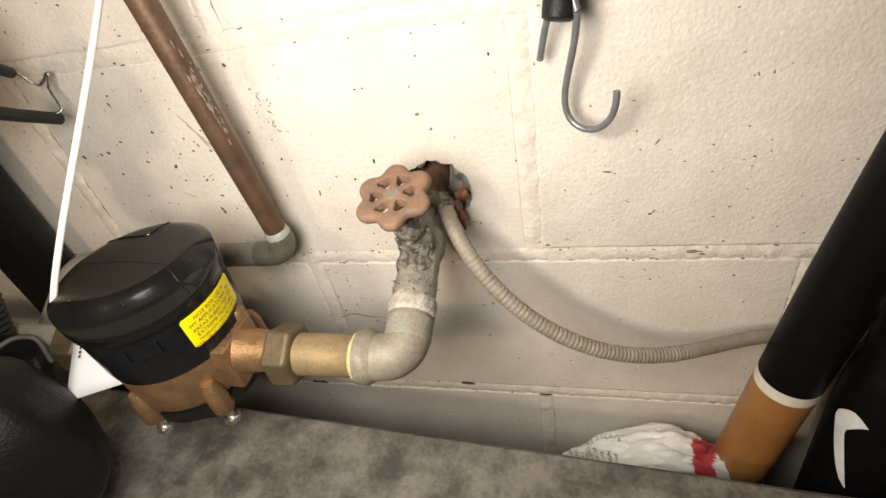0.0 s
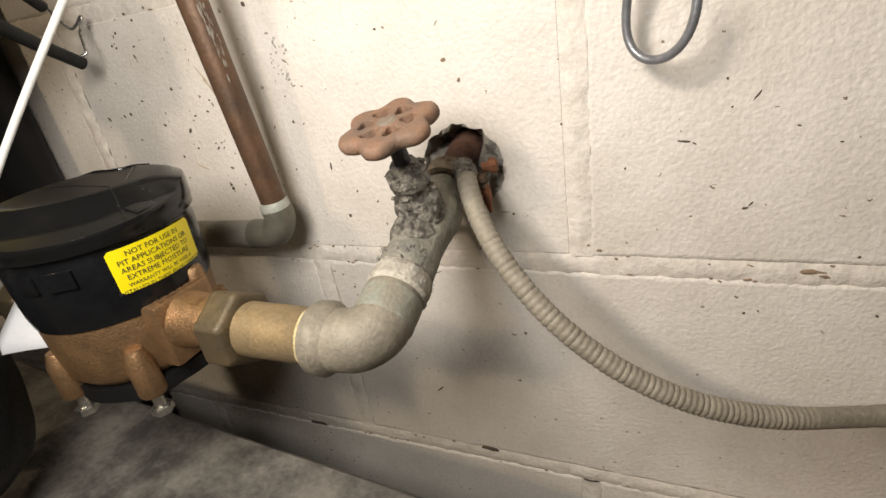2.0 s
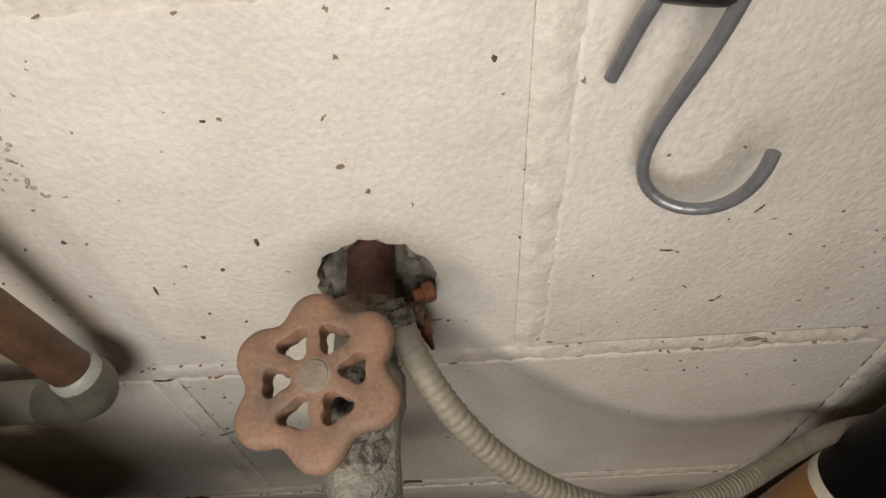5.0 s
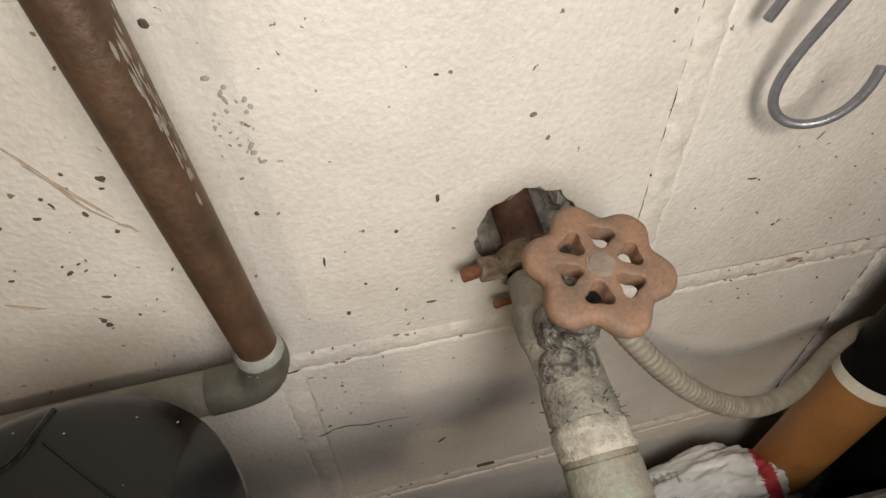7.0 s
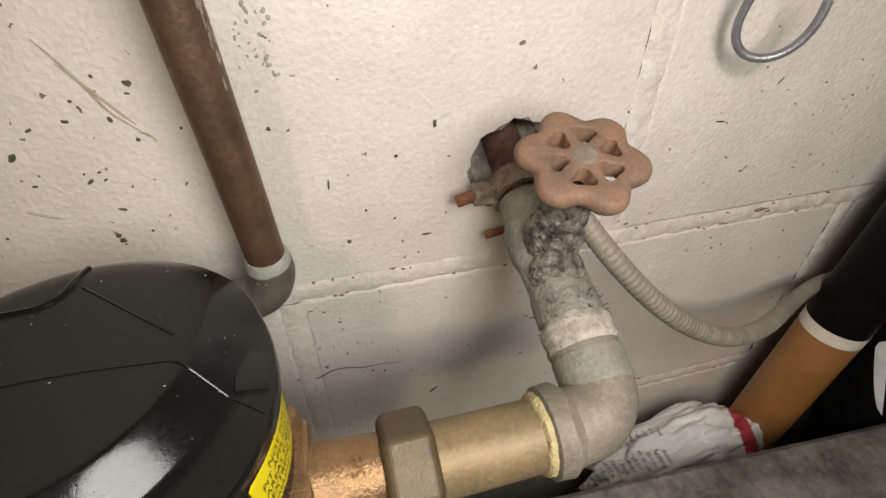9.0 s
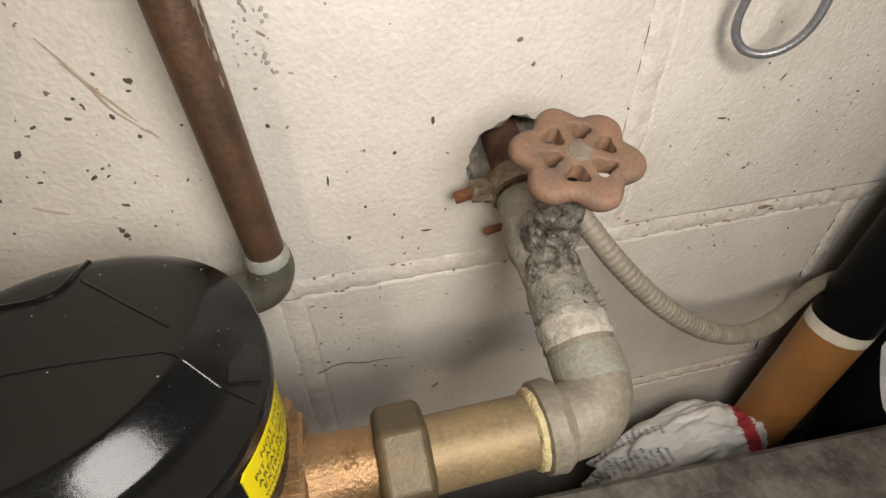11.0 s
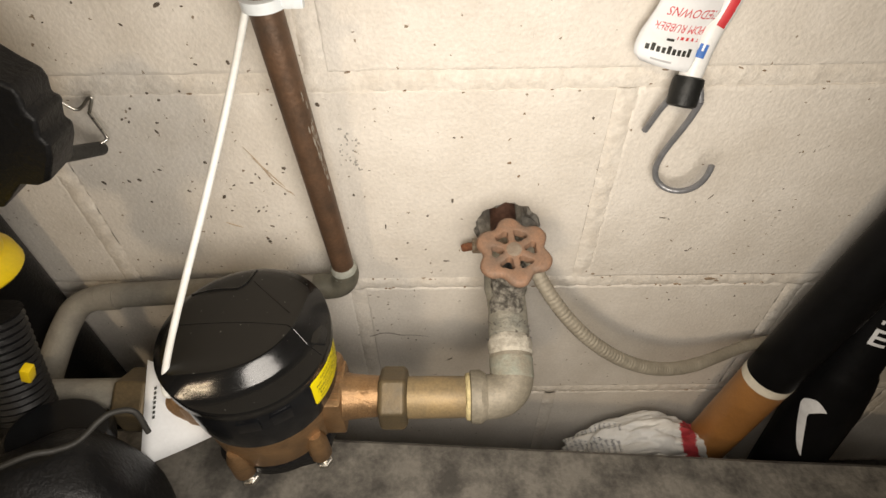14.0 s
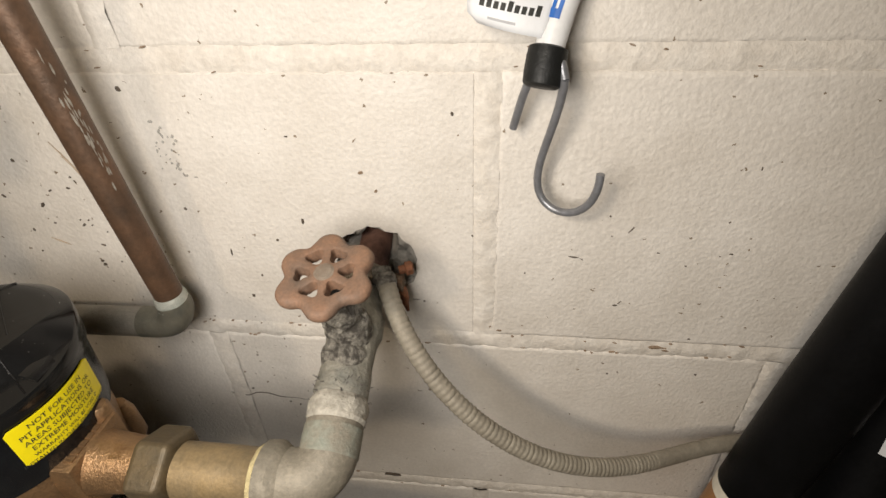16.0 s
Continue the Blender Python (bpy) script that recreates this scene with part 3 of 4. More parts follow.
def handwheel():
    """A flat cast wheel with six soft lobes, rolled edges and six small three-cornered windows."""
    bm = bmesh.new()
    R, n = 0.0238, 120
    shape = lambda a: R * (1 + 0.112 * math.cos(6 * a) - 0.016 * math.cos(12 * a))
    ang = [2 * math.pi * k / n for k in range(n)]
    m = Matrix.Translation(hub + axis * 0.0012) @ frame_of(axis).to_4x4() @ Matrix.Rotation(radians(36), 4, "Z")

    def rim(inset, z):
        return [bm.verts.new(((shape(a) - inset) * math.cos(a), (shape(a) - inset) * math.sin(a), z)) for a in ang]

    def window(k, grow, z):
        c = 2 * math.pi * (k + 0.5) / 6
        ring = []
        for i in range(24):
            b = 2 * math.pi * i / 24
            r = (0.0039 + 0.0002 * math.sin(k * 2.3)) * (1 - 0.22 * math.cos(3 * b + 0.25 * math.sin(k * 1.7))) + grow
            u, v = 0.0115 + r * math.cos(b), r * math.sin(b) * 1.06
            ring.append(bm.verts.new((u * math.cos(c) - v * math.sin(c), u * math.sin(c) + v * math.cos(c), z)))
        return ring

    def skin(rings):
        for a, b in zip(rings, rings[1:]):
            for k in range(len(a)):
                bm.faces.new((a[k], a[(k + 1) % len(a)], b[(k + 1) % len(a)], b[k]))

    loops = [[], []]
    sets = [[rim(i, z) for i, z in ((0.0040, 0.0034), (0.0026, 0.0033), (0.0014, 0.0028), (0.0006, 0.0019), (0.0, 0.0006), (0.0, -0.0012), (0.0008, -0.0030), (0.0026, -0.0042))]]
    sets += [[window(k, g, z) for g, z in ((0.0009, 0.0034), (0.0003, 0.0030), (0.0, 0.0018), (0.0, -0.0042))] for k in range(6)]
    for rings in sets:
        skin(rings)
        for side, ring in ((0, rings[0]), (1, rings[-1])):
            loops[side] += [bm.edges.get((a, b)) for a, b in zip(ring, ring[1:] + ring[:1])]
    for edges in loops:
        bmesh.ops.triangle_fill(bm, use_beauty=True, edges=edges, normal=(0, 0, 1))
    bmesh.ops.transform(bm, matrix=m, verts=bm.verts)
    for v in bm.verts:
        v.co += Vector((noise.noise(v.co * 150), noise.noise(v.co * 150 + Vector((7, 0, 0))), noise.noise(v.co * 150 + Vector((0, 9, 0))))) * 0.00035
    return bm


wheel = part("handwheel", handwheel(), REDPAINT, valve, "faded red six-lobed handwheel")
bm = bmesh.new()
lathe(bm, hub + axis * 0.0043, axis, [(0.0, 0.0054), (0.0004, 0.0052), (0.0006, 0.0042), (0.0009, 0.0040)], 24, 0.0003, 2, 300)
part("stem_nut", bm, material("dusty_grey_nut", (0.27, 0.225, 0.175), 0.75, 0.1, (0.19, 0.14, 0.10), 160, 0.4, 0.3), valve, "grey stem nut")
bm = bmesh.new()
rnd = random.Random(21)
for k in range(90):
    h, a = rnd.uniform(-0.056, -0.022), rnd.uniform(0, 2 * math.pi)
    c = hub + axis * h + frame_of(axis) @ Vector((math.cos(a), math.sin(a), 0)) * (0.0118 if h < -0.036 else 0.0098)
    got = bmesh.ops.create_icosphere(bm, subdivisions=1, radius=rnd.uniform(0.0009, 0.0022))["verts"]
    for v in got:
        v.co = Vector((v.co.x * rnd.uniform(0.7, 1.3), v.co.y * rnd.uniform(0.7, 1.3), v.co.z * 0.7)) + c
part("mineral_crust", bm, VERDIGRIS, valve, "lumpy mineral crust", kind="stuff")
# Frayed packing that hangs round the joint below the valve.
bm = bmesh.new()
rnd = random.Random(4)
for k in range(46):
    a = rnd.uniform(0, 2 * math.pi)
    m = frame_of(-riser)
    p = on_riser(-0.088 + rnd.uniform(-0.004, 0.008)) + m @ Vector((0.0145 * math.cos(a), 0.0145 * math.sin(a), 0))
    out = (m @ Vector((math.cos(a), math.sin(a), rnd.uniform(-0.8, 0.8)))).normalized()
    q = p + out * rnd.uniform(0.0015, 0.004)
    tube(bm, [p, (p + q) / 2 + Vector((rnd.uniform(-1, 1), rnd.uniform(-1, 1), rnd.uniform(-1, 1))) * 0.0006, q], lambda u: 0.00042 * (1 - 0.7 * u), 5)
part("frayed_packing", bm, material("dark_packing", (0.13, 0.115, 0.10), 0.9, 0, (0.06, 0.055, 0.05), 300, 0.4, 0.3), valve, "frayed dark packing", kind="stuff")

# ---- pipe in the wall and its ground clamp ----
inner = thing("service_pipe", "reddish water pipe in the broken wall hole", "pipe", (PX, 0.02, 0.49))
RED = material("reddish_brown_pipe", (0.29, 0.155, 0.11), 0.6, 0.3, (0.08, 0.045, 0.04), 90, 0.5, 0.3)
bm = bmesh.new()
lathe(bm, on_riser(-0.024) + Vector((0.0015, 0, 0)), -riser, [(0.0, 0.0108), (0.080, 0.0108)], 32, 0.0006, 1.0, 90)
part("pipe", bm, RED, inner)
CLAMPMAT = material("rust_stained_bronze", (0.33, 0.28, 0.21), 0.75, 0.2, (0.15, 0.085, 0.045), 120, 0.6, 0.9, 420, 0.14)
clamp = thing("ground_clamp", "corroded bronze ground clamp with rusty screws", "clamp", (PX, -0.015, 0.48))
for dz, lab in ((0.0, "upper_jaw"), (-1.0, "lower_jaw")):
    bm = bmesh.new()
    c = on_riser(-0.016)
    up = Vector((0, -SLOPE, 1)).normalized()
    pts = []
    lo, hi = (8, 172) if dz == 0 else (188, 352)
    ring = []
    for k in range(13):
        a = radians(lo + (hi - lo) * k / 12)
        ring.append(a)
    rows_ = []
    for t0 in (-0.0055, 0.0055):
        for rr in (0.0120, 0.0155):
            rows_.append([bm.verts.new(c + riser * t0 + Vector((1, 0, 0)) * rr * math.cos(a) + up * rr * math.sin(a)) for a in ring])
    i0, o0, i1, o1 = rows_
    for a, b in ((i0, o0), (o0, o1), (o1, i1), (i1, i0)):
        for k in range(12):
            bm.faces.new((a[k], a[k + 1], b[k + 1], b[k]))
    bm.faces.new((i0[0], o0[0], o1[0], i1[0]))
    bm.faces.new((i0[-1], i1[-1], o1[-1], o0[-1]))
    for sx in (1, -1):
        p = c + Vector((sx * 0.0195, 0, 0)) + up * (0.003 if dz == 0 else -0.003)
        box(bm, p - Vector((0.0055, 0.005, 0.0022)), p + Vector((0.0055, 0.005, 0.0022)), 0.001)
    part(lab, bm, CLAMPMAT, clamp)
bm = bmesh.new()
lathe(bm, Vector((-0.0500, -0.012, 0.4830)), Vector((1, 0.3, 0.1)), [(0.0, 0.0030), (0.004, 0.0030), (0.0045, 0.0048), (0.0085, 0.0046), (0.0095, 0.0030)], 8)
part("screw", bm, RUSTSCREW, clamp, "orange rusty screw head")
bm = bmesh.new()
lathe(bm, Vector((-0.1045, -0.0140, 0.4715)), Vector((1, -0.12, 0.34)), [(0.0, 0.0027), (0.0008, 0.0033), (0.034, 0.0033)], 14, 0.0003, 3, 300)
part("screw", bm, RUSTSCREW, clamp, "orange rusty screw shank")
bm = bmesh.new()
lathe(bm, Vector((-0.0865, -0.012, 0.4440)), Vector((1, -0.2, 0.35)), [(0.0, 0.0014), (0.001, 0.0026), (0.006, 0.0024), (0.014, 0.0022)], 9, 0.001, 6, 400)
part("wire_end", bm, RUSTSCREW, clamp, "frayed copper wire end")
bm = bmesh.new()
lathe(bm, Vector((-0.060, -0.017, 0.4880)), Vector((0.15, -0.75, -0.6)), [(0.0, 0.0060), (0.008, 0.0066), (0.011, 0.0060)], 20, 0.0006, 3, 200)
part("conduit_hub", bm, VERDIGRIS, clamp, "conduit socket")
bm = bmesh.new()
lathe(bm, Vector((-0.0490, -0.016, 0.4720)), Vector((0.3, -0.4, -0.8)), [(0.0, 0.0040), (0.008, 0.0040), (0.010, 0.0022), (0.016, 0.0010)], 10, 0.0008, 9, 300)
part("wire_stub", bm, RUSTSCREW, clamp, "bare copper wire stub")

# ---- copper riser and grey branch pipe ----
cu = thing("copper_pipe", "tarnished copper pipe rising along the wall", "pipe", (-0.20, -0.028, 0.45))
bm = bmesh.new()
foot, head = Vector((-0.2003, -0.0292, 0.4634)), Vector((-0.2075, -0.0430, 0.6663))
d = (head - foot).normalized()
lathe(bm, foot, d, [(0.0, 0.0088), (0.2, 0.0088), (0.45, 0.0088), (0.9, 0.0088)], 32)
part("pipe", bm, COPPER, cu)
bm = bmesh.new()
lathe(bm, foot - d * 0.003, d, [(0.0, 0.0104), (0.007, 0.0106), (0.010, 0.0091)], 32, 0.0007, 3, 300)
part("solder_joint", bm, SOLDER, cu, "grey green solder collar")
bm = bmesh.new()
tube(bm, catmull([foot + d * 0.001, foot - d * 0.006, foot + Vector((-0.0035, 0, -0.0145)), foot + Vector((-0.011, 0, -0.0190)), foot + Vector((-0.027, -0.0005, -0.0197))], 6), 0.0108, 28)
part("elbow", bm, FITTING, cu, "dull grey elbow")
bm = bmesh.new()
c = foot + d * 0.208
lathe(bm, c, d, [(0.0, 0.0092), (0.0008, 0.0116), (0.0062, 0.0116), (0.0070, 0.0092)], 32)
box(bm, c + Vector((0.010, -0.006, 0.001)), c + Vector((0.021, -0.001, 0.0065)), 0.001)
part("cable_tie", bm, material("cloudy_white_nylon", (0.72, 0.76, 0.78), 0.35, 0, (0.66, 0.70, 0.72), 90, 0.15, 0.05), cu, "cloudy white nylon tie")

bm = bmesh.new()
rnd = random.Random(23)
for k in range(44):
    h, a = rnd.gauss(0.125, 0.016), radians(rnd.gauss(-22, 9))
    out = Vector((math.cos(a), math.sin(a), 0))
    c = foot + d * h + out * 0.0088
    side = d.cross(out)
    got = bmesh.ops.create_icosphere(bm, subdivisions=1, radius=1)["verts"]
    long_, wide = rnd.uniform(0.0010, 0.0042), rnd.uniform(0.0002, 0.0006)
    for v in got:
        v.co = c + d * v.co.z * long_ + side * v.co.x * wide + out * v.co.y * 0.00022
part("scale_streak", bm, material("dull_pale_scale", (0.34, 0.31, 0.26), 0.85, 0.1, (0.22, 0.19, 0.15), 200, 0.5, 0.3), cu, "pale scale streaked along the copper", kind="stuff")

branch = thing("branch_pipe", "dusty grey pipe branching along the wall", "pipe", (-0.3, -0.03, 0.44))
bm = bmesh.new()
tube(bm, catmull([(-0.226, -0.029, 0.4432), (-0.30, -0.030, 0.442), (-0.37, -0.033, 0.441), (-0.405, -0.035, 0.440), (-0.424, -0.040, 0.436), (-0.434, -0.052, 0.426), (-0.444, -0.072, 0.407), (-0.458, -0.12, 0.367)], 8), 0.0104, 24)
part("pipe", bm, GALV, branch)
bm = bmesh.new()
tube(bm, [(-0.392, -0.0348, 0.4405), (-0.399, -0.0350, 0.4403), (-0.406, -0.0355, 0.4400)], 0.0112, 24)
part("joint_bead", bm, GALV, branch)
inlet = thing("inlet_pipe", "dull bronze inlet pipe entering the water meter", "pipe", (-0.35, CY, 0.43))
bm = bmesh.new()
lathe(bm, (CX - 0.078, NY, 0.4385), (-1, 0, 0), [(0.0, 0.0190), (0.002, 0.0220), (0.022, 0.0220), (0.024, 0.0190)], 6)
bevelled(part("union_nut", bm, NUTMAT, inlet, "dull brass hexagonal union nut", smooth=False), 0.0014)
bm = bmesh.new()
lathe(bm, (CX - 0.100, NY, 0.4385), (-1, 0, 0), [(0.0, 0.0142), (0.55, 0.0142)], 32)
part("pipe", bm, GALV, inlet)

# ---- armoured conduit ----
line = bezier([(-0.0563, -0.023, 0.4850), (-0.0326, -0.0868, 0.4450), (0.0377, -0.0825, 0.3550), (0.1108, -0.0772, 0.3620), (0.133, -0.0283, 0.3560), (0.212, -0.0202, 0.3460)], 430)
line += [Vector((0.212 + 0.004 * k, -0.0202 + 0.0004 * k, 0.3448 - 0.0005 * k)) for k in range(1, 70)]
bm = bmesh.new()
tube(bm, line, lambda u: 0.0055 + 0.0006 * abs(math.sin(math.pi * u * 118)) * min(1.0, max(0.0, (0.62 - u) / 0.05)) - 0.0002 * noise.noise(Vector((u * 60, 0, 0))), 14)
conduit = part("ground_conduit", bm, ARMOUR, None)
bm = bmesh.new()
lathe(bm, line[6], line[0] - line[14], [(0.0, 0.0058), (0.001, 0.0066), (0.006, 0.0068), (0.0075, 0.0060)], 20, 0.0003, 4, 300)
part("end_collar", bm, VERDIGRIS, conduit, "corroded end collar")
tagged(conduit, "dusty ribbed armoured conduit hanging before the wall", "conduit")

# ---- cable ----
line = bezier([(-0.2178, -0.0420, 0.6704), (-0.2368, -0.0841, 0.6101), (-0.2618, -0.1342, 0.5515), (-0.2948, -0.1661, 0.4889), (-0.2744, -0.1603, 0.4999)], 70)
bm = bmesh.new()
tube(bm, [Vector((-0.224, -0.040, 1.1)), Vector((-0.219, -0.040, 0.85)), Vector((-0.2195, -0.0440, 0.75)), Vector((-0.2185, -0.0440, 0.69))] + line, 0.0020, 12)
tagged(part("meter_cable", bm, CABLE, None), "white cable running down to the water meter", "cable")

# ---- hook strap ----
strap = thing("tie_down_strap", "black rubber tie-down strap with a grey steel hook in white packaging", "strap", (0.03, -0.02, 0.55))
bm = bmesh.new()
tube(bm, bezier([(0.0392, -0.0282, 0.6074), (0.0386, -0.018, 0.5589), (0.0061, -0.0003, 0.5344), (0.063, -0.0326, 0.5139), (0.0608, -0.0316, 0.5623)], 50), 0.0021, 14)
tube(bm, catmull([(0.0392, -0.0282, 0.6074), (0.036, -0.026, 0.615), (0.027, -0.022, 0.612), (0.022, -0.017, 0.598), (0.0175, -0.012, 0.578)], 8), 0.0021, 14)
part("hook", bm, HOOKSTEEL, strap, "grey steel wire hook")
bm = bmesh.new()
lathe(bm, (0.0288, -0.0262, 0.6030), (0.0030, 0.0068, 0.0170), [(0.0, 0.0070), (0.0012, 0.0088), (0.006, 0.0092), (0.013, 0.0094), (0.0172, 0.0090), (0.0180, 0.0074)], 28)
part("sleeve", bm, RUBBER, strap, "black rubber end")
TUBE = catmull([(0.0315, -0.020, 0.618), (0.038, -0.012, 0.640), (0.046, -0.008, 0.662), (0.056, -0.0085, 0.72), (0.062, -0.009, 0.80), (0.064, -0.009, 0.95)], 6)
bm = bmesh.new()
tube(bm, TUBE, 0.0068, 24)
wrap = part("wrap", bm, TUBEWHITE, strap, "white printed wrap round the strap")
bm = bmesh.new()
LA = [Vector((-0.012, -0.016, 0.632)), Vector((0.000, -0.013, 0.650)), Vector((0.006, -0.012, 0.668)), Vector((0.012, -0.012, 0.69)), Vector((0.020, -0.012, 0.74))]
RA = [Vector((0.029, -0.022, 0.6235)), Vector((0.036, -0.014, 0.645)), Vector((0.044, -0.010, 0.664)), Vector((0.049, -0.010, 0.69)), Vector((0.055, -0.010, 0.74))]


def on_tag(u, v):
    """u from the free edge (0) to the tube (1); v from the bottom (0) to the top (4)."""
    k = min(int(v), 3)
    w = v - k
    a, b = LA[k].lerp(LA[k + 1], w), RA[k].lerp(RA[k + 1], w)
    if v < 0.9:
        a = a.lerp(b, 0.28 * (1 - math.sqrt(1 - (1 - max(v, 0.0) / 0.9) ** 2)))
    return a.lerp(b, u) + Vector((0, -0.0035 * math.sin(math.pi * min(max(u, 0), 1)) - 0.001 * math.sin(v * 5), 0))


gridv = [[bm.verts.new(on_tag(i / 12, 4 * j / 24)) for i in range(13)] for j in range(25)]
for a, b in zip(gridv, gridv[1:]):
    for i in range(12):
        bm.faces.new((a[i], a[i + 1], b[i + 1], b[i]))
tag = part("packaging_tag", bm, CARD, strap, "white printed packaging tag")
mod = tag.modifiers.new("thick", "SOLIDIFY")
mod.thickness = 0.0005
up_y = Vector((0, -0.0006, 0))
for text, size, v0, u0, mat in (("EPDM RUBBER", 0.0056, 1.00, 0.56, REDINK), ("TIEDOWNS", 0.0066, 1.45, 0.60, REDINK)):
    part("print", letters(text, size, lambda a, b, v0=v0, u0=u0: on_tag(u0 - a / 0.040, v0 - b / 0.018) + up_y), mat, tag, smooth=False)


def tag_bar(u0, u1, v0, v1, mat):
    bm = bmesh.new()
    a = [[bm.verts.new(on_tag(u0 + (u1 - u0) * i / 4, v0 + (v1 - v0) * j / 2) + up_y) for i in range(5)] for j in range(3)]
    for r0, r1 in zip(a, a[1:]):
        for i in range(4):
            bm.faces.new((r0[i], r0[i + 1], r1[i + 1], r1[i]))
    part("printed_bar", bm, mat, tag, smooth=False)


for k in range(9):
    tag_bar(0.14 + 0.083 * k, 0.14 + 0.083 * k + 0.058, 0.36, 0.50 + 0.05 * (k in (1, 4, 8)), INK)
tag_bar(0.40, 0.52, 0.66, 0.72, INK)
tag_bar(0.55, 0.90, 0.72, 0.79, REDINK)
tag_bar(0.25, 0.60, 0.14, 0.19, GREYPRINT)
tag_bar(0.30, 0.95, 1.90, 2.30, INK)


def wrap_bar(k0, k1, a0, a1, mat, name):
    """A printed patch on the wrap, between two steps along it and two angles round it."""
    bm = bmesh.new()
    rows_ = []
    for k in range(k0, k1 + 1):
        t = (TUBE[k + 1] - TUBE[k - 1]).normalized()
        f = Vector((0, -1, 0)) - t * t.dot(Vector((0, -1, 0)))
        f.normalize()
        g = t.cross(f)
        rows_.append([bm.verts.new(TUBE[k] + 0.0071 * (f * math.cos(radians(a0 + (a1 - a0) * i / 5)) + g * math.sin(radians(a0 + (a1 - a0) * i / 5)))) for i in range(6)])
    for a, b in zip(rows_, rows_[1:]):
        for i in range(5):
            bm.faces.new((a[i], a[i + 1], b[i + 1], b[i]))
    part(name, bm, mat, wrap, smooth=False)


wrap_bar(3, 5, -45, -30, BLUEINK, "blue_mark")
wrap_bar(3, 5, -20, -5, BLUEINK, "blue_mark")
wrap_bar(3, 4, -57, -5, BLUEINK, "blue_mark")
wrap_bar(8, 14, -25, 20, REDINK, "red_mark")

# ---- bats ----
d1 = Vector((0.0330, 0.0055, 0.2884)).normalized()
c1 = Vector((0.1935, -0.0484, 0.3262))
bat1 = thing("baseball_bat", "wooden bat with orange barrel, cream ring and black upper half", "baseball bat", c1 - d1 * 0.32, "bats leaning by the wall")
bm = bmesh.new()
lathe(bm, c1, d1, [(-0.322, 0.018), (-0.318, 0.0225), (-0.005, 0.0225)], 48)
part("barrel", bm, WOOD, bat1, "orange stained wood barrel")
bm = bmesh.new()
lathe(bm, c1, d1, [(-0.005, 0.0226), (0.0055, 0.0226)], 48)
part("ring", bm, GRIPWHITE, bat1, "cream painted ring")
bm = bmesh.new()
lathe(bm, c1, d1, [(0.0055, 0.0225), (0.10, 0.0222), (0.25, 0.019), (0.42, 0.013)], 48)
part("upper", bm, BATBLACK, bat1, "black painted upper half")
c2 = Vector((0.2500, -0.0640, 0.300))
d2 = Vector((0.02, 0.06, 0.30)).normalized()
bat2 = thing("baseball_bat", "black bat with a white curved mark and white print", "baseball bat", c2 - d2 * 0.30, "bats leaning by the wall")
bm = bmesh.new()
BAT2 = [(-0.296, 0.024), (-0.29, 0.0285), (0.01, 0.0290), (0.040, 0.0265), (0.052, 0.0245), (0.058, 0.0220), (0.16, 0.0205), (0.40, 0.016)]
lathe(bm, c2, d2, BAT2, 48)
shell = part("barrel", bm, BATBLACK, bat2)
m2 = frame_of(d2)


def on_bat(angle, h, proud=0.0004):
    """angle: degrees round the bat, 0 towards the room, positive to the west; h: along it."""
    r = next(r0 + (r1 - r0) * (h - h0) / (h1 - h0) for (h0, r0), (h1, r1) in zip(BAT2, BAT2[1:]) if h0 <= h <= h1) + proud
    f = Vector((0, -1, 0)) - d2 * d2.dot(Vector((0, -1, 0)))
    f.normalize()
    g = f.cross(d2)
    return c2 + d2 * h + r * (f * math.cos(radians(angle)) + g * math.sin(radians(angle)))


# A hooked mark: a blade that swells upwards and turns over to one side.
bm = bmesh.new()
outer_, inner_ = [], []
for k in range(17):
    u = k / 16
    if u < 0.6:
        w = u / 0.6
        outer_.append((34 + 48 * w ** 0.7, -0.047 + 0.060 * w))
        inner_.append((33 + 27 * w, -0.047 + 0.050 * w))
    else:
        w = (u - 0.6) / 0.4
        outer_.append((82 - 46 * w, 0.013 + 0.0075 * math.sin(math.pi * w) + 0.001 * w))
        inner_.append((60 - 24 * w, 0.003 + 0.007 * math.sin(math.pi * w * 0.5) + 0.004 * w))
bands = [[bm.verts.new(on_bat(p[0] + (q[0] - p[0]) * j / 6, p[1] + (q[1] - p[1]) * j / 6)) for j in range(7)] for p, q in zip(outer_, inner_)]
for a, b in zip(bands, bands[1:]):
    for j in range(6):
        bm.faces.new((a[j], b[j], b[j + 1], a[j + 1]))
bmesh.ops.remove_doubles(bm, verts=bm.verts, dist=1e-6)
part("printed_mark", bm, WHITEPRINT, shell, "white curved mark")
for a0, a1, h0, h1 in ((14, 44, 0.095, 0.098), (14, 44, 0.102, 0.105), (14, 44, 0.109, 0.112), (38, 46, 0.095, 0.112), (14, 34, 0.117, 0.121), (38, 44, 0.117, 0.121),
                       (16, 30, 0.130, 0.134), (16, 30, 0.137, 0.141), (16, 30, 0.144, 0.148), (16, 30, 0.151, 0.155), (16, 30, 0.158, 0.162)):
    bm = bmesh.new()
    top = [[bm.verts.new(on_bat(a0 + (a1 - a0) * i / 4, h)) for i in range(5)] for h in (h0, h1)]
    for i in range(4):
        bm.faces.new((top[0][i], top[0][i + 1], top[1][i + 1], top[1][i]))
    part("printed_bar", bm, WHITEPRINT, shell, "white printed bar")

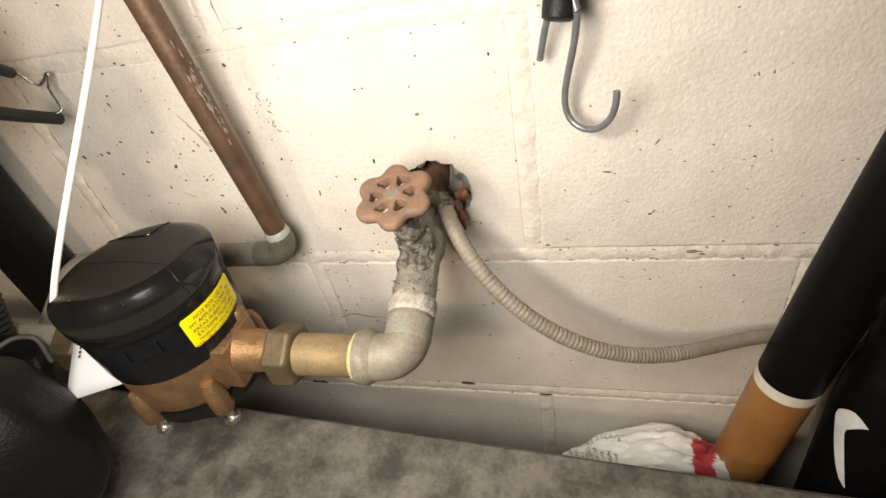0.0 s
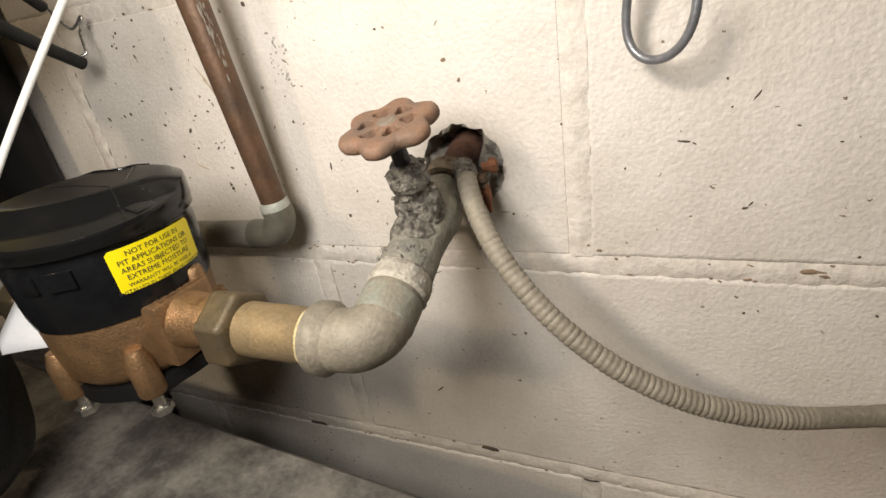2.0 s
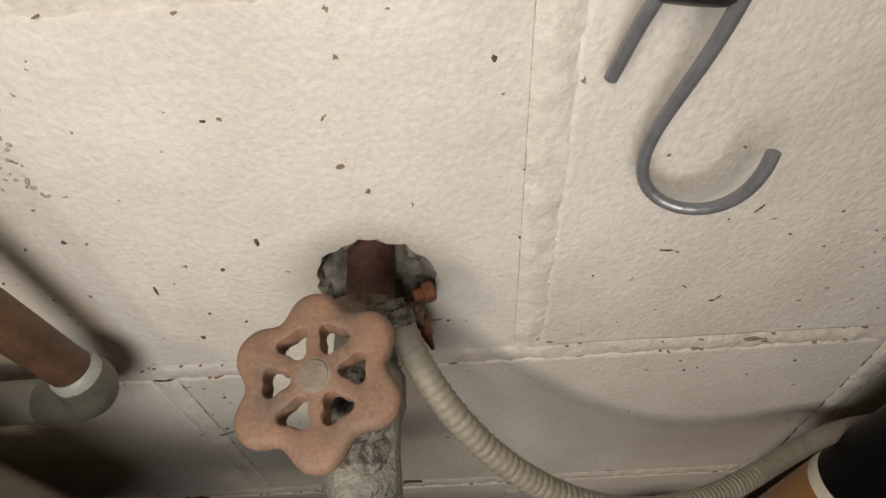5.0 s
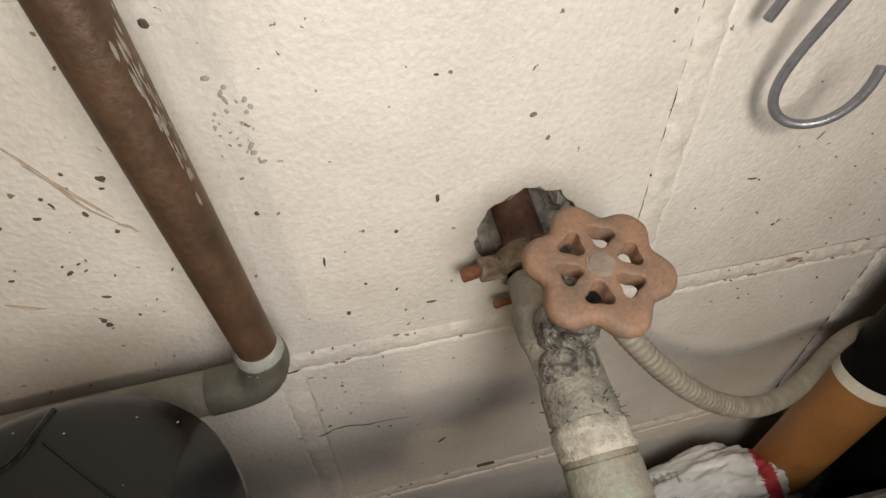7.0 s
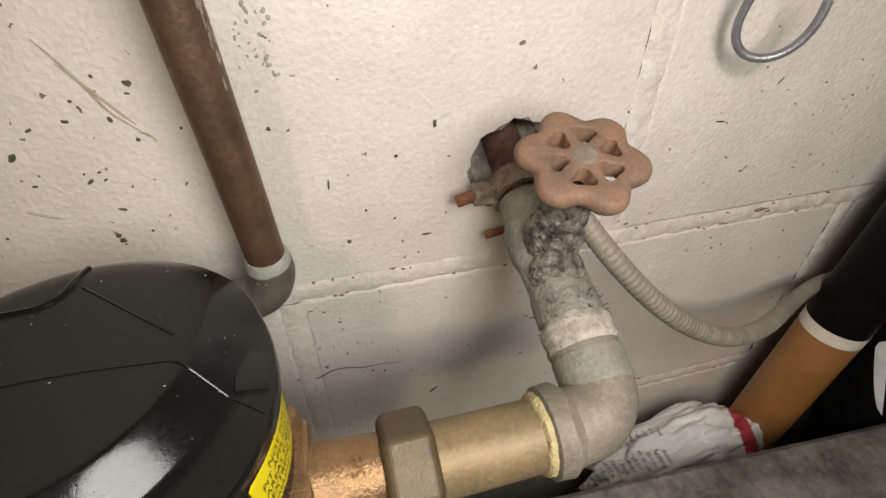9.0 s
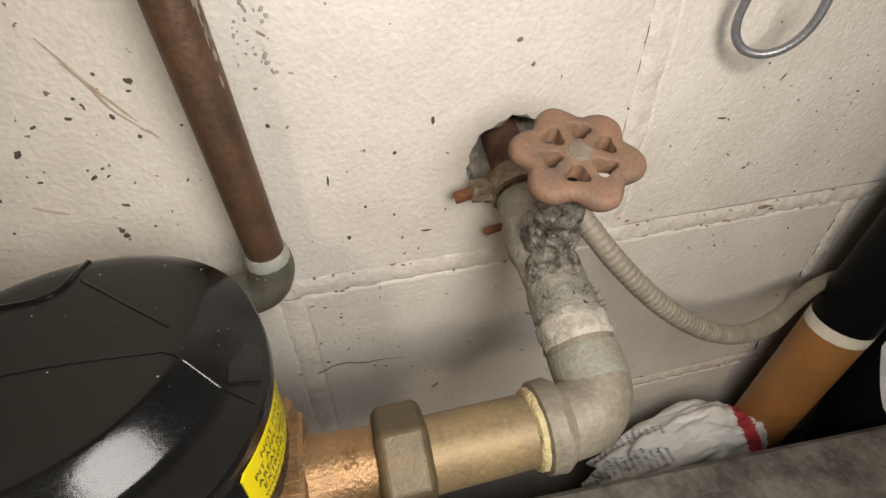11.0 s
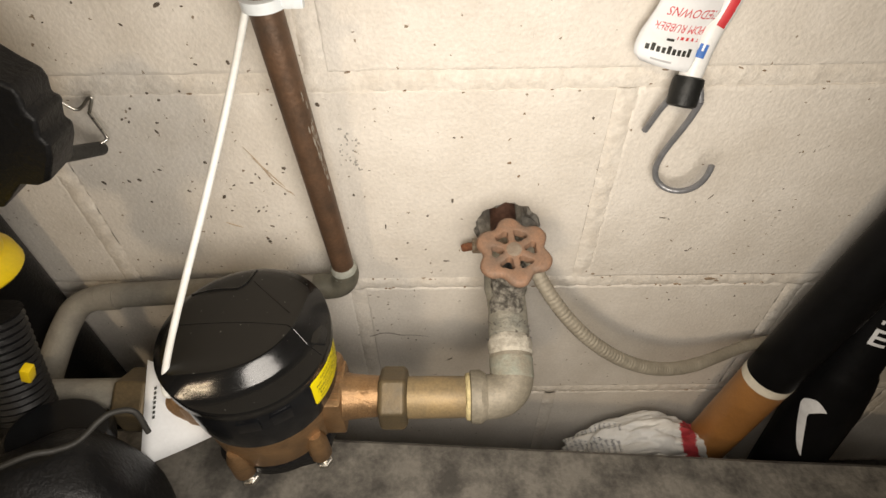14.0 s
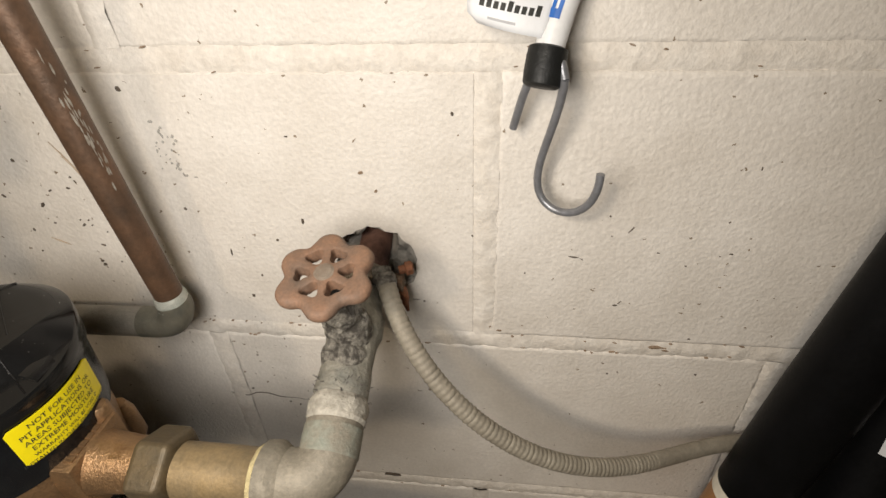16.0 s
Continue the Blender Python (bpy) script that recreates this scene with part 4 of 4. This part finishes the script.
# ---- bag ----
bm = bmesh.new()
bmesh.ops.create_icosphere(bm, subdivisions=6, radius=1)
for v in bm.verts:
    p = v.co.copy()
    q = Vector((p.x * 0.100, p.y * 0.036, p.z * 0.050))
    ridged = abs(noise.noise(p * 1.9 + Vector((3, 1, 0)))) + 0.5 * abs(noise.noise(p * 4.3)) + 0.12 * abs(noise.noise(p * 9.5)) + 0.03 * abs(noise.noise(p * 21))
    q *= 0.84 + 0.28 * ridged
    q.z += -0.22 * q.x if q.x > 0 else 0.36 * q.x
    v.co = Vector((0.110, -0.054, 0.1885)) + q
for f in bm.faces:
    c = f.calc_center_median()
    w = c.x + 0.55 * (c.z - 0.25) - 0.25 * (c.y + 0.06)
    f.material_index = 1 if 0.124 < w < 0.138 else 2 if 0.168 < w < 0.173 or (w < 0.055 and math.sin(c.x * 900 + c.z * 500) > 0.55 and math.sin(c.y * 260 + c.x * 90) > -0.2) else 0
bag = thing("plastic_bag", "crumpled white plastic bag with red print behind the ledge", "bag", (0.100, -0.054, 0.16))
for k, (name, mat_, label) in enumerate((("film", BAGWHITE, ""), ("red_band", BAGRED, "red printed band"), ("small_print", GREYPRINT, "grey small print"))):
    piece = bm.copy()
    bmesh.ops.delete(piece, geom=[f for f in piece.faces if f.material_index != k], context="FACES")
    for f in piece.faces:
        f.material_index = 0
    part(name, piece, mat_, bag, label)
bm.free()

# ---- black pole, wire clamp, hand tool ----
bm = bmesh.new()
lathe(bm, (-0.484, -0.034, 0.0), (0.0, 0.012, 1), [(0.0, 0.026), (0.002, 0.0275), (1.2, 0.0265), (1.203, 0.024)], 36)
tagged(part("pole", bm, DARKPLASTIC, None), "black upright pole standing by the wall", "pole")

clip = thing("wire_clamp", "black plastic clamp with a bent wire spring reaching the wall", "clamp", (-0.33, -0.12, 0.63))
bm = bmesh.new()
out = [(-0.3265, 0.672), (-0.317, 0.6625), (-0.310, 0.657), (-0.3095, 0.6515), (-0.3115, 0.6445), (-0.3086, 0.6413), (-0.3126, 0.631), (-0.310, 0.6276), (-0.313, 0.620), (-0.322, 0.606), (-0.330, 0.603), (-0.3385, 0.604), (-0.356, 0.589), (-0.379, 0.587), (-0.420, 0.597), (-0.3815, 0.6664), (-0.3356, 0.681)]
prism(bm, out, 0.024, Matrix.Translation((0, -0.076, 0)) @ Matrix.Rotation(radians(90), 4, "X"))
bevelled(part("body", bm, DARKPLASTIC, clip), 0.003, 3)
bm = bmesh.new()
lathe(bm, (-0.372, -0.098, 0.622), (0, -1, 0.1), [(0.0, 0.017), (0.004, 0.017), (0.006, 0.014)], 28)
part("hub_cap", bm, BLACK, clip, "shiny black round cap")
bm = bmesh.new()
tube(bm, [(-0.328, -0.088, 0.613), (-0.339, -0.055, 0.594), (-0.3470, -0.0225, 0.5765)], 0.0046, 14)
part("lower_grip", bm, RUBBER, clip, "black rubber grip")
bm = bmesh.new()
tube(bm, [(-0.325, -0.080, 0.644), (-0.339, -0.054, 0.630), (-0.352, -0.030, 0.616)], 0.0040, 14)
part("upper_grip", bm, RUBBER, clip, "black rubber grip")
bm = bmesh.new()
tube(bm, catmull([(-0.352, -0.030, 0.616), (-0.362, -0.020, 0.619), (-0.364, -0.018, 0.6145), (-0.356, -0.015, 0.6015), (-0.351, -0.013, 0.6020), (-0.3455, -0.011, 0.6070), (-0.3440, -0.011, 0.6060), (-0.3480, -0.013, 0.5985), (-0.3480, -0.014, 0.5965), (-0.3410, -0.020, 0.5850), (-0.3405, -0.021, 0.5825), (-0.3440, -0.024, 0.5810)], 5), 0.0011, 10)
part("spring_wire", bm, STEEL, clip, "bent steel wire spring")

tool = thing("hand_tool", "black and yellow plastic hand tool standing on the ledge", "tool", (-0.36, -0.18, 0.31))
bm = bmesh.new()
lathe(bm, (-0.385, -0.116, 0.557), (0.16, 0.02, 1), [(0.0, 0.0245), (0.002, 0.0258), (0.009, 0.0245), (0.013, 0.0200), (0.025, 0.0192), (0.027, 0.0215), (0.041, 0.0212), (0.044, 0.0185)], 32)
part("collar", bm, YELLOWPLASTIC, tool, "yellow plastic collar")
bm = bmesh.new()
lathe(bm, (-0.378, -0.115, 0.5995), (0.16, 0.02, 1), [(0.0, 0.0195), (0.006, 0.0190), (0.010, 0.010), (0.014, 0.010)], 28)
part("cap", bm, DARKPLASTIC, tool)
bm = bmesh.new()
lathe(bm, (-0.398, -0.190, 0.335), (0.03, 0.36, 1), [(0.0, 0.018)] + [(0.008 + 0.0024 * k, 0.0160 + (0.0016 if k % 2 else 0.0)) for k in range(82)], 28)
part("ribbed_shaft", bm, DARKPLASTIC, tool)
bm = bmesh.new()
lathe(bm, (-0.368, -0.178, 0.425), (0.25, 0.25, 1), [(0.0, 0.026), (0.004, 0.030), (0.040, 0.030), (0.046, 0.026)], 32, 0.003, 2, 20)
part("clamp_ring", bm, BLACK, tool, "shiny black ring")
bm = bmesh.new()
bmesh.ops.create_icosphere(bm, subdivisions=4, radius=1)
for v in bm.verts:
    p = v.co.copy()
    r = 1 + 0.10 * noise.noise(p * 1.7 + Vector((5, 2, 0)))
    v.co = Vector((-0.350, -0.205, 0.415)) + Vector((p.x * 0.055, p.y * 0.048, p.z * 0.085)) * r
part("body", bm, DARKPLASTIC, tool)

bm = bmesh.new()
tube(bm, catmull([(-0.3600, -0.2080, 0.5000), (-0.3411, -0.1958, 0.4984), (-0.3318, -0.1905, 0.4932), (-0.3236, -0.1840, 0.4903), (-0.3168, -0.1735, 0.4919), (-0.3111, -0.1676, 0.4917), (-0.3018, -0.1648, 0.4868), (-0.2990, -0.1690, 0.4700)], 8), 0.0017, 12)
part("strap", bm, material("dusty_grey_rubber", (0.040, 0.038, 0.034), 0.6, 0, (0.022, 0.021, 0.019), 90, 0.5, 0.2), tool, "dull grey strap edge")
bm = bmesh.new()
box(bm, (-0.0025, -0.003, -0.006), (0.0025, 0.003, 0.006), 0.0012)
bmesh.ops.transform(bm, matrix=Matrix.Translation((-0.347, -0.160, 0.522)) @ Matrix.Rotation(radians(25), 4, "Y"), verts=bm.verts)
part("tab", bm, YELLOWPLASTIC, tool, "small yellow tab")

# ---- dirt on the wall ----
web = thing("cobweb", "dirty cobweb strands stuck to the wall", "cobweb", (-0.25, -0.001, 0.54))
rnd = random.Random(11)
for k, pts in enumerate(([(-0.2625, 0.562), (-0.2585, 0.554), (-0.2525, 0.543), (-0.247, 0.532), (-0.238, 0.5205)], [(-0.258, 0.553), (-0.2525, 0.5445), (-0.245, 0.533), (-0.241, 0.525)], [(-0.297, 0.491), (-0.290, 0.489), (-0.284, 0.486)], [(-0.240, 0.523), (-0.2365, 0.521), (-0.2345, 0.517)])):
    bm = bmesh.new()
    line = catmull([(x + rnd.uniform(-1, 1) * 0.0008, -0.0006, z + rnd.uniform(-1, 1) * 0.0008) for x, z in pts], 6)
    tube(bm, line, lambda u: 0.0004 * (0.4 + math.sin(math.pi * u)) , 6)
    part("strand", bm, material("dusty_brown_web", (0.52, 0.43, 0.33), 0.9, 0, (0.40, 0.31, 0.22), 300, 0.4, 0.2) if k == 0 else bpy.data.materials["dusty_brown_web"], web)

# ---- blocks of the wall ----
JOINTS = [0.022, 0.2245, 0.4135, 0.6095, 0.812, 1.015, 1.218]
GAP, DEEP = 0.0062, 0.05


def joint(bm, a, b, across, sunk=0.0):
    """A mortar bed from a to b: a strip of uneven, slightly swelling profile."""
    a, b, across = Vector(a), Vector(b), Vector(across)
    n = max(8, int((b - a).length / 0.003))
    rows_ = []
    for k in range(n + 1):
        p = a.lerp(b, k / n)
        row = []
        for t in (-1.0, -0.62, 0.0, 0.62, 1.0):
            q = p + across * t * (GAP + 0.0012)
            swell = 0.0015 if abs(t) == 1 else 0.0006 if t else 0.0002
            row.append(bm.verts.new(q + Vector((0, swell + sunk - 0.0005 + 0.0011 * noise.noise(q * 110) + 0.0009 * noise.noise(q * 310), 0))))
        rows_.append(row)
    for r0, r1 in zip(rows_, rows_[1:]):
        for k in range(4):
            bm.faces.new((r0[k], r0[k + 1], r1[k + 1], r1[k]))


bm = bmesh.new()
for z in JOINTS:
    joint(bm, (-1.1, 0, z), (1.1, 0, z), (0, 0, 1))
for k, (z0, z1) in enumerate(zip(JOINTS, JOINTS[1:])):
    shift = 0.004 if k % 2 == 0 else 0.206
    for i in range(-3, 4):
        x = shift + 0.406 * i
        if abs(x) < 1.1:
            joint(bm, (x, 0, z0 + GAP), (x, 0, z1 - GAP), (1, 0, 0), -0.0009)
tagged(part("mortar", bm, MORTAR, WALL), "cream painted mortar joints")


def block(w, h):
    """A block with rounded, slightly uneven front edges, its middle at the origin."""
    bm = bmesh.new()
    e = 0.0015
    n, k = max(2, int(w / 0.007)), max(2, int(h / 0.007))
    edge = [(-w / 2 + w * i / n, -h / 2) for i in range(n)] + [(w / 2, -h / 2 + h * i / k) for i in range(k)]
    edge += [(w / 2 - w * i / n, h / 2) for i in range(n)] + [(-w / 2, h / 2 - h * i / k) for i in range(k)]
    rows_ = []
    for inset, y in ((0.0, DEEP), (0.0, e), (e * 0.5, e * 0.42), (e * 1.9, 0.0)):
        row = []
        for x, z in edge:
            d = inset * (1 + 0.7 * noise.noise(Vector((x * 90, z * 90, w)))) + (0.0007 * noise.noise(Vector((x * 45, z * 45, 3))) if inset else 0)
            row.append(bm.verts.new((x * (1 - 2 * d / w), y, z * (1 - 2 * d / h))))
        rows_.append(row)
    for a, b in zip(rows_, rows_[1:]):
        for k in range(len(a)):
            bm.faces.new((a[k], a[(k + 1) % len(a)], b[(k + 1) % len(a)], b[k]))
    bm.faces.new(rows_[-1])
    for f in bm.faces:
        f.smooth = len(f.verts) == 4
    bmesh.ops.recalc_face_normals(bm, faces=bm.faces)
    me = bpy.data.meshes.new("block")
    bm.to_mesh(me)
    bm.free()
    me.materials.append(PAINT)
    return me


def holed_block(x0, x1, z0, z1):
    """The block that the pipe breaks through: its front has a ragged hole with rough sides."""
    bm = bmesh.new()
    rnd = random.Random(3)
    ring = []
    for k in range(44):
        a = 2 * math.pi * k / 44
        r = 1 + 0.10 * noise.noise(Vector((math.cos(a) * 2.2, math.sin(a) * 2.2, 4))) + 0.05 * rnd.uniform(-1, 1)
        ring.append((-0.0665 + 0.0268 * r * math.cos(a), 0.4795 + 0.0272 * r * math.sin(a)))
    e = 0.0016
    outer = [(x0 + e, z0 + e), (x1 - e, z0 + e), (x1 - e, z1 - e), (x0 + e, z1 - e)]
    loops = []
    for pts in (outer, ring):
        vs = [bm.verts.new((x, 0, z)) for x, z in pts]
        loops.append(vs)
    edges = [bm.edges.new((a, b)) for vs in loops for a, b in zip(vs, vs[1:] + vs[:1])]
    bmesh.ops.triangle_fill(bm, use_beauty=True, edges=edges)
    prev = loops[1]
    for y, grow in ((0.003, 0.93), (0.014, 0.90), (0.058, 0.95)):
        nxt = [bm.verts.new((-0.0675 + (v.co.x + 0.0675) * (grow if y < 0.01 else 1) * (1 + 0.06 * rnd.uniform(-1, 1)), y + 0.003 * rnd.uniform(-1, 1), 0.48 + (v.co.z - 0.48) * (grow if y < 0.01 else 1) * (1 + 0.06 * rnd.uniform(-1, 1)))) for v in prev]
        for k in range(44):
            f = bm.faces.new((prev[k], prev[(k + 1) % 44], nxt[(k + 1) % 44], nxt[k]))
            f.material_index = 1
        prev = nxt
    prev = loops[0]
    for y, pts in ((e * 0.5, [(x0 + e * 0.4, z0 + e * 0.4), (x1 - e * 0.4, z0 + e * 0.4), (x1 - e * 0.4, z1 - e * 0.4), (x0 + e * 0.4, z1 - e * 0.4)]), (e, [(x0, z0), (x1, z0), (x1, z1), (x0, z1)]), (DEEP, [(x0, z0), (x1, z0), (x1, z1), (x0, z1)])):
        nxt = [bm.verts.new((x, y, z)) for x, z in pts]
        for k in range(4):
            bm.faces.new((prev[k], prev[(k + 1) % 4], nxt[(k + 1) % 4], nxt[k]))
        prev = nxt
    bmesh.ops.recalc_face_normals(bm, faces=bm.faces)
    me = bpy.data.meshes.new("block_with_hole")
    bm.to_mesh(me)
    bm.free()
    me.materials.append(PAINT)
    me.materials.append(ROUGHCORE)
    return me


rnd = random.Random(8)
for k, (z0, z1) in enumerate(zip(JOINTS, JOINTS[1:])):
    shift = 0.004 if k % 2 == 0 else 0.206
    me = block(0.406 - 2 * GAP, z1 - z0 - 2 * GAP)
    for i in range(-3, 3):
        x = shift + 0.406 * (i + 0.5)
        if k == 2 and i == -1:
            ob = new("block", holed_block(-0.402 + GAP, 0.004 - GAP, z0 + GAP, z1 - GAP))
        else:
            ob = new("block", me)
            ob.location = (x, rnd.uniform(-0.0006, 0.0004), (z0 + z1) / 2)
        ob.parent = WALL

bm = bmesh.new()
gridv = []
for j in range(29):
    row = []
    for i in range(29):
        x, z = -0.0675 + 0.032 * (i / 14 - 1), 0.48 + 0.031 * (j / 14 - 1)
        far = min(1.0, math.hypot(x + 0.0715, z - 0.486) / 0.028)
        y = 0.0085 - 0.004 * far + 0.0055 * noise.noise(Vector((x * 130, z * 130, 2))) + 0.002 * noise.noise(Vector((x * 420, z * 420, 5)))
        y += 0.016 * min(1.0, max(0.0, 1.9 - math.hypot(x + 0.070, z - 0.492) / 0.0095))
        y += 0.022 * max(0.0, 1 - math.hypot((x + 0.086) / 0.006, (z - 0.494) / 0.007))
        row.append(bm.verts.new((x, y, z)))
    gridv.append(row)
for a, b in zip(gridv, gridv[1:]):
    for i in range(28):
        bm.faces.new((a[i], a[i + 1], b[i + 1], b[i]))
tagged(part("rubble", bm, ROUGHCORE, WALL), "broken grey mortar in the wall hole")

# ---- flakes and stains stuck to the wall ----
FLAKEMAT = material("dry_brown_flake", (0.15, 0.115, 0.08), 0.9, 0, (0.07, 0.06, 0.05), 300, 0.5, 0.4, 900)
STAINMAT = material("rusty_brown_stain", (0.34, 0.25, 0.17), 0.9, 0, (0.24, 0.17, 0.11), 300, 0.5, 0.4, 900)
flakes = thing("wall_dirt", "dry brown flakes of dirt stuck to the painted wall", "dirt", (-0.1, -0.001, 0.5))
rnd = random.Random(5)


def flake(x, z, mm, mat=FLAKEMAT, stretch=None, turn=None):
    """A thin curled chip of dirt, mm across."""
    bm = bmesh.new()
    n, half = 9, mm * 0.0005
    stretch, turn = stretch or rnd.uniform(0.8, 1.9), rnd.uniform(0, 3.2) if turn is None else turn
    rims = []
    for inset, y in ((1.0, 0.0012), (1.0, -0.0003), (0.6, -0.0007)):
        ring = []
        for k in range(n):
            a = 2 * math.pi * k / n
            q = half * inset * (1 + 0.45 * noise.noise(Vector((x * 900 + math.cos(a) * 1.3, z * 900 + math.sin(a) * 1.3, 2))))
            u, v = q * math.cos(a) * stretch, q * math.sin(a) / math.sqrt(stretch)
            ring.append(bm.verts.new((x + u * math.cos(turn) - v * math.sin(turn), y - 14 * u * u, z + u * math.sin(turn) + v * math.cos(turn))))
        rims.append(ring)
    for a, b in zip(rims, rims[1:]):
        for k in range(n):
            bm.faces.new((a[k], a[(k + 1) % n], b[(k + 1) % n], b[k]))
    bm.faces.new(rims[0][::-1])
    bm.faces.new(rims[-1])
    part("flake", bm, mat, flakes, smooth=False)


CORNER = [
    (-0.238, 0.543, 2.2), (-0.239, 0.539, 1.2), (-0.265, 0.530, 1.8), (-0.260, 0.538, 1.5), (-0.258, 0.535, 1.2), (-0.279, 0.528, 1.6), (-0.290, 0.517, 3.0), (-0.249, 0.529, 2.0),
    (-0.249, 0.547, 1.5), (-0.242, 0.519, 1.8), (-0.267, 0.502, 2.0), (-0.261, 0.502, 1.2), (-0.262, 0.506, 1.2), (-0.252, 0.497, 1.0), (-0.268, 0.506, 1.0), (-0.260, 0.486, 2.0),
    (-0.266, 0.469, 3.0), (-0.252, 0.472, 1.2), (-0.310, 0.479, 1.4), (-0.288, 0.503, 1.5), (-0.230, 0.495, 1.2), (-0.224, 0.522, 1.2), (-0.189, 0.517, 2.0), (-0.161, 0.446, 2.5),
    (-0.135, 0.457, 1.5), (-0.132, 0.495, 2.0), (-0.112, 0.510, 2.5), (-0.150, 0.465, 1.5), (-0.174, 0.384, 1.2), (-0.188, 0.343, 1.5), (-0.158, 0.329, 1.3), (-0.150, 0.326, 1.6),
]
MIDDLE = [
    (-0.015, 0.581, 2.0), (-0.004, 0.503, 1.5), (0.001, 0.477, 1.3), (-0.203, 0.594, 3.0), (-0.111, 0.567, 1.3), (0.095, 0.386, 1.6), (0.102, 0.388, 1.0), (0.156, 0.390, 1.4),
    (0.109, 0.495, 1.5), (0.080, 0.506, 1.5), (0.077, 0.520, 1.8), (0.127, 0.486, 1.4), (-0.037, 0.448, 1.5), (0.030, 0.476, 1.6), (0.143, 0.425, 2.0), (-0.256, 0.387, 2.0),
    (0.151, 0.496, 2.0), (0.145, 0.494, 1.3), (0.151, 0.552, 1.6), (0.144, 0.518, 1.6),
]
WEST = [
    (-0.361, 0.664, 3.0), (-0.337, 0.668, 2.6), (-0.334, 0.661, 1.6), (-0.357, 0.650, 1.3), (-0.285, 0.659, 3.0), (-0.271, 0.658, 1.4), (-0.311, 0.648, 1.8), (-0.308, 0.599, 2.0),
    (-0.314, 0.604, 1.8), (-0.254, 0.624, 2.6), (-0.275, 0.623, 1.6), (-0.268, 0.610, 1.6), (-0.292, 0.605, 1.4), (-0.330, 0.593, 1.8), (-0.339, 0.585, 1.8), (-0.316, 0.582, 1.8),
    (-0.319, 0.575, 2.2), (-0.335, 0.583, 1.8), (-0.294, 0.549, 2.6), (-0.330, 0.543, 2.0), (-0.349, 0.534, 2.6), (-0.357, 0.533, 2.0), (-0.315, 0.523, 2.2), (-0.348, 0.513, 2.0),
    (-0.237, 0.543, 2.2), (-0.377, 0.532, 2.5), (-0.267, 0.472, 2.6), (-0.307, 0.497, 1.6),
]
for x, z, mm in CORNER + MIDDLE + WEST:
    flake(x, z, mm)
for x, z, mm, stretch, turn in ((0.0595, 0.4897, 2.6, 2.4, -0.15), (0.0640, 0.4885, 1.6, 2.2, -0.6), (0.0900, 0.4520, 2.6, 1.5, 0.2), (0.0925, 0.4545, 2.0, 2.6, 0.9), (0.0905, 0.5110, 2.2, 3.0, 1.0),
                                (-0.1670, 0.4840, 1.8, 3.0, 1.5), (-0.1175, 0.4425, 2.0, 2.6, 0.0), (-0.1150, 0.2900, 2.2, 3.2, 0.7), (-0.2620, 0.2190, 6.0, 3.0, 0.0), (-0.0780, 0.2310, 6.0, 2.4, -0.1)):
    flake(x, z, mm, FLAKEMAT, stretch, turn)
for x, z, mm, stretch, turn in ((0.1240, 0.4150, 4.5, 2.4, 0.0), (0.1300, 0.4125, 3.0, 2.2, -0.2), (-0.0700, 0.5450, 2.6, 1.5, 0.3), (-0.0620, 0.5330, 2.0, 1.4, 1.0), (0.0150, 0.4240, 3.0, 1.6, 0.0), (0.0080, 0.4270, 2.4, 1.2, 0.8)):
    flake(x, z, mm, STAINMAT, stretch, turn)
# Grit caught along the joints, a grey smudge and a hairline crack.
for k in range(64):
    z = rnd.choice((0.4135, 0.4135, 0.2245, 0.6095)) + rnd.choice((-1, 1)) * rnd.uniform(0.0035, 0.0075)
    flake(rnd.uniform(-0.33, 0.19), z, rnd.uniform(0.7, 1.7), STAINMAT, rnd.uniform(1.2, 3.0), rnd.uniform(-0.3, 0.3))
SMUDGE = material("pale_grey_smudge", (0.50, 0.475, 0.43), 0.9, 0, (0.36, 0.34, 0.30), 300, 0.5, 0.3, 900)
for k in range(26):
    flake(rnd.gauss(-0.185, 0.007), rnd.gauss(0.558, 0.010), rnd.uniform(0.8, 2.2), SMUDGE)
bm = bmesh.new()
tube(bm, catmull([(x, -0.0001 + 0.0002 * noise.noise(Vector((x * 300, 0, 0))), z + 0.0012 * noise.noise(Vector((x * 120, 3, 0)))) for x, z in ((-0.216, 0.337), (-0.205, 0.3355), (-0.195, 0.334), (-0.186, 0.3375), (-0.176, 0.338), (-0.165, 0.3345), (-0.152, 0.334), (-0.136, 0.3315))], 6), lambda u: 0.00032 * (0.3 + math.sin(math.pi * u)), 6)
part("hairline_crack", bm, FLAKEMAT, flakes, "thin dark hairline crack")
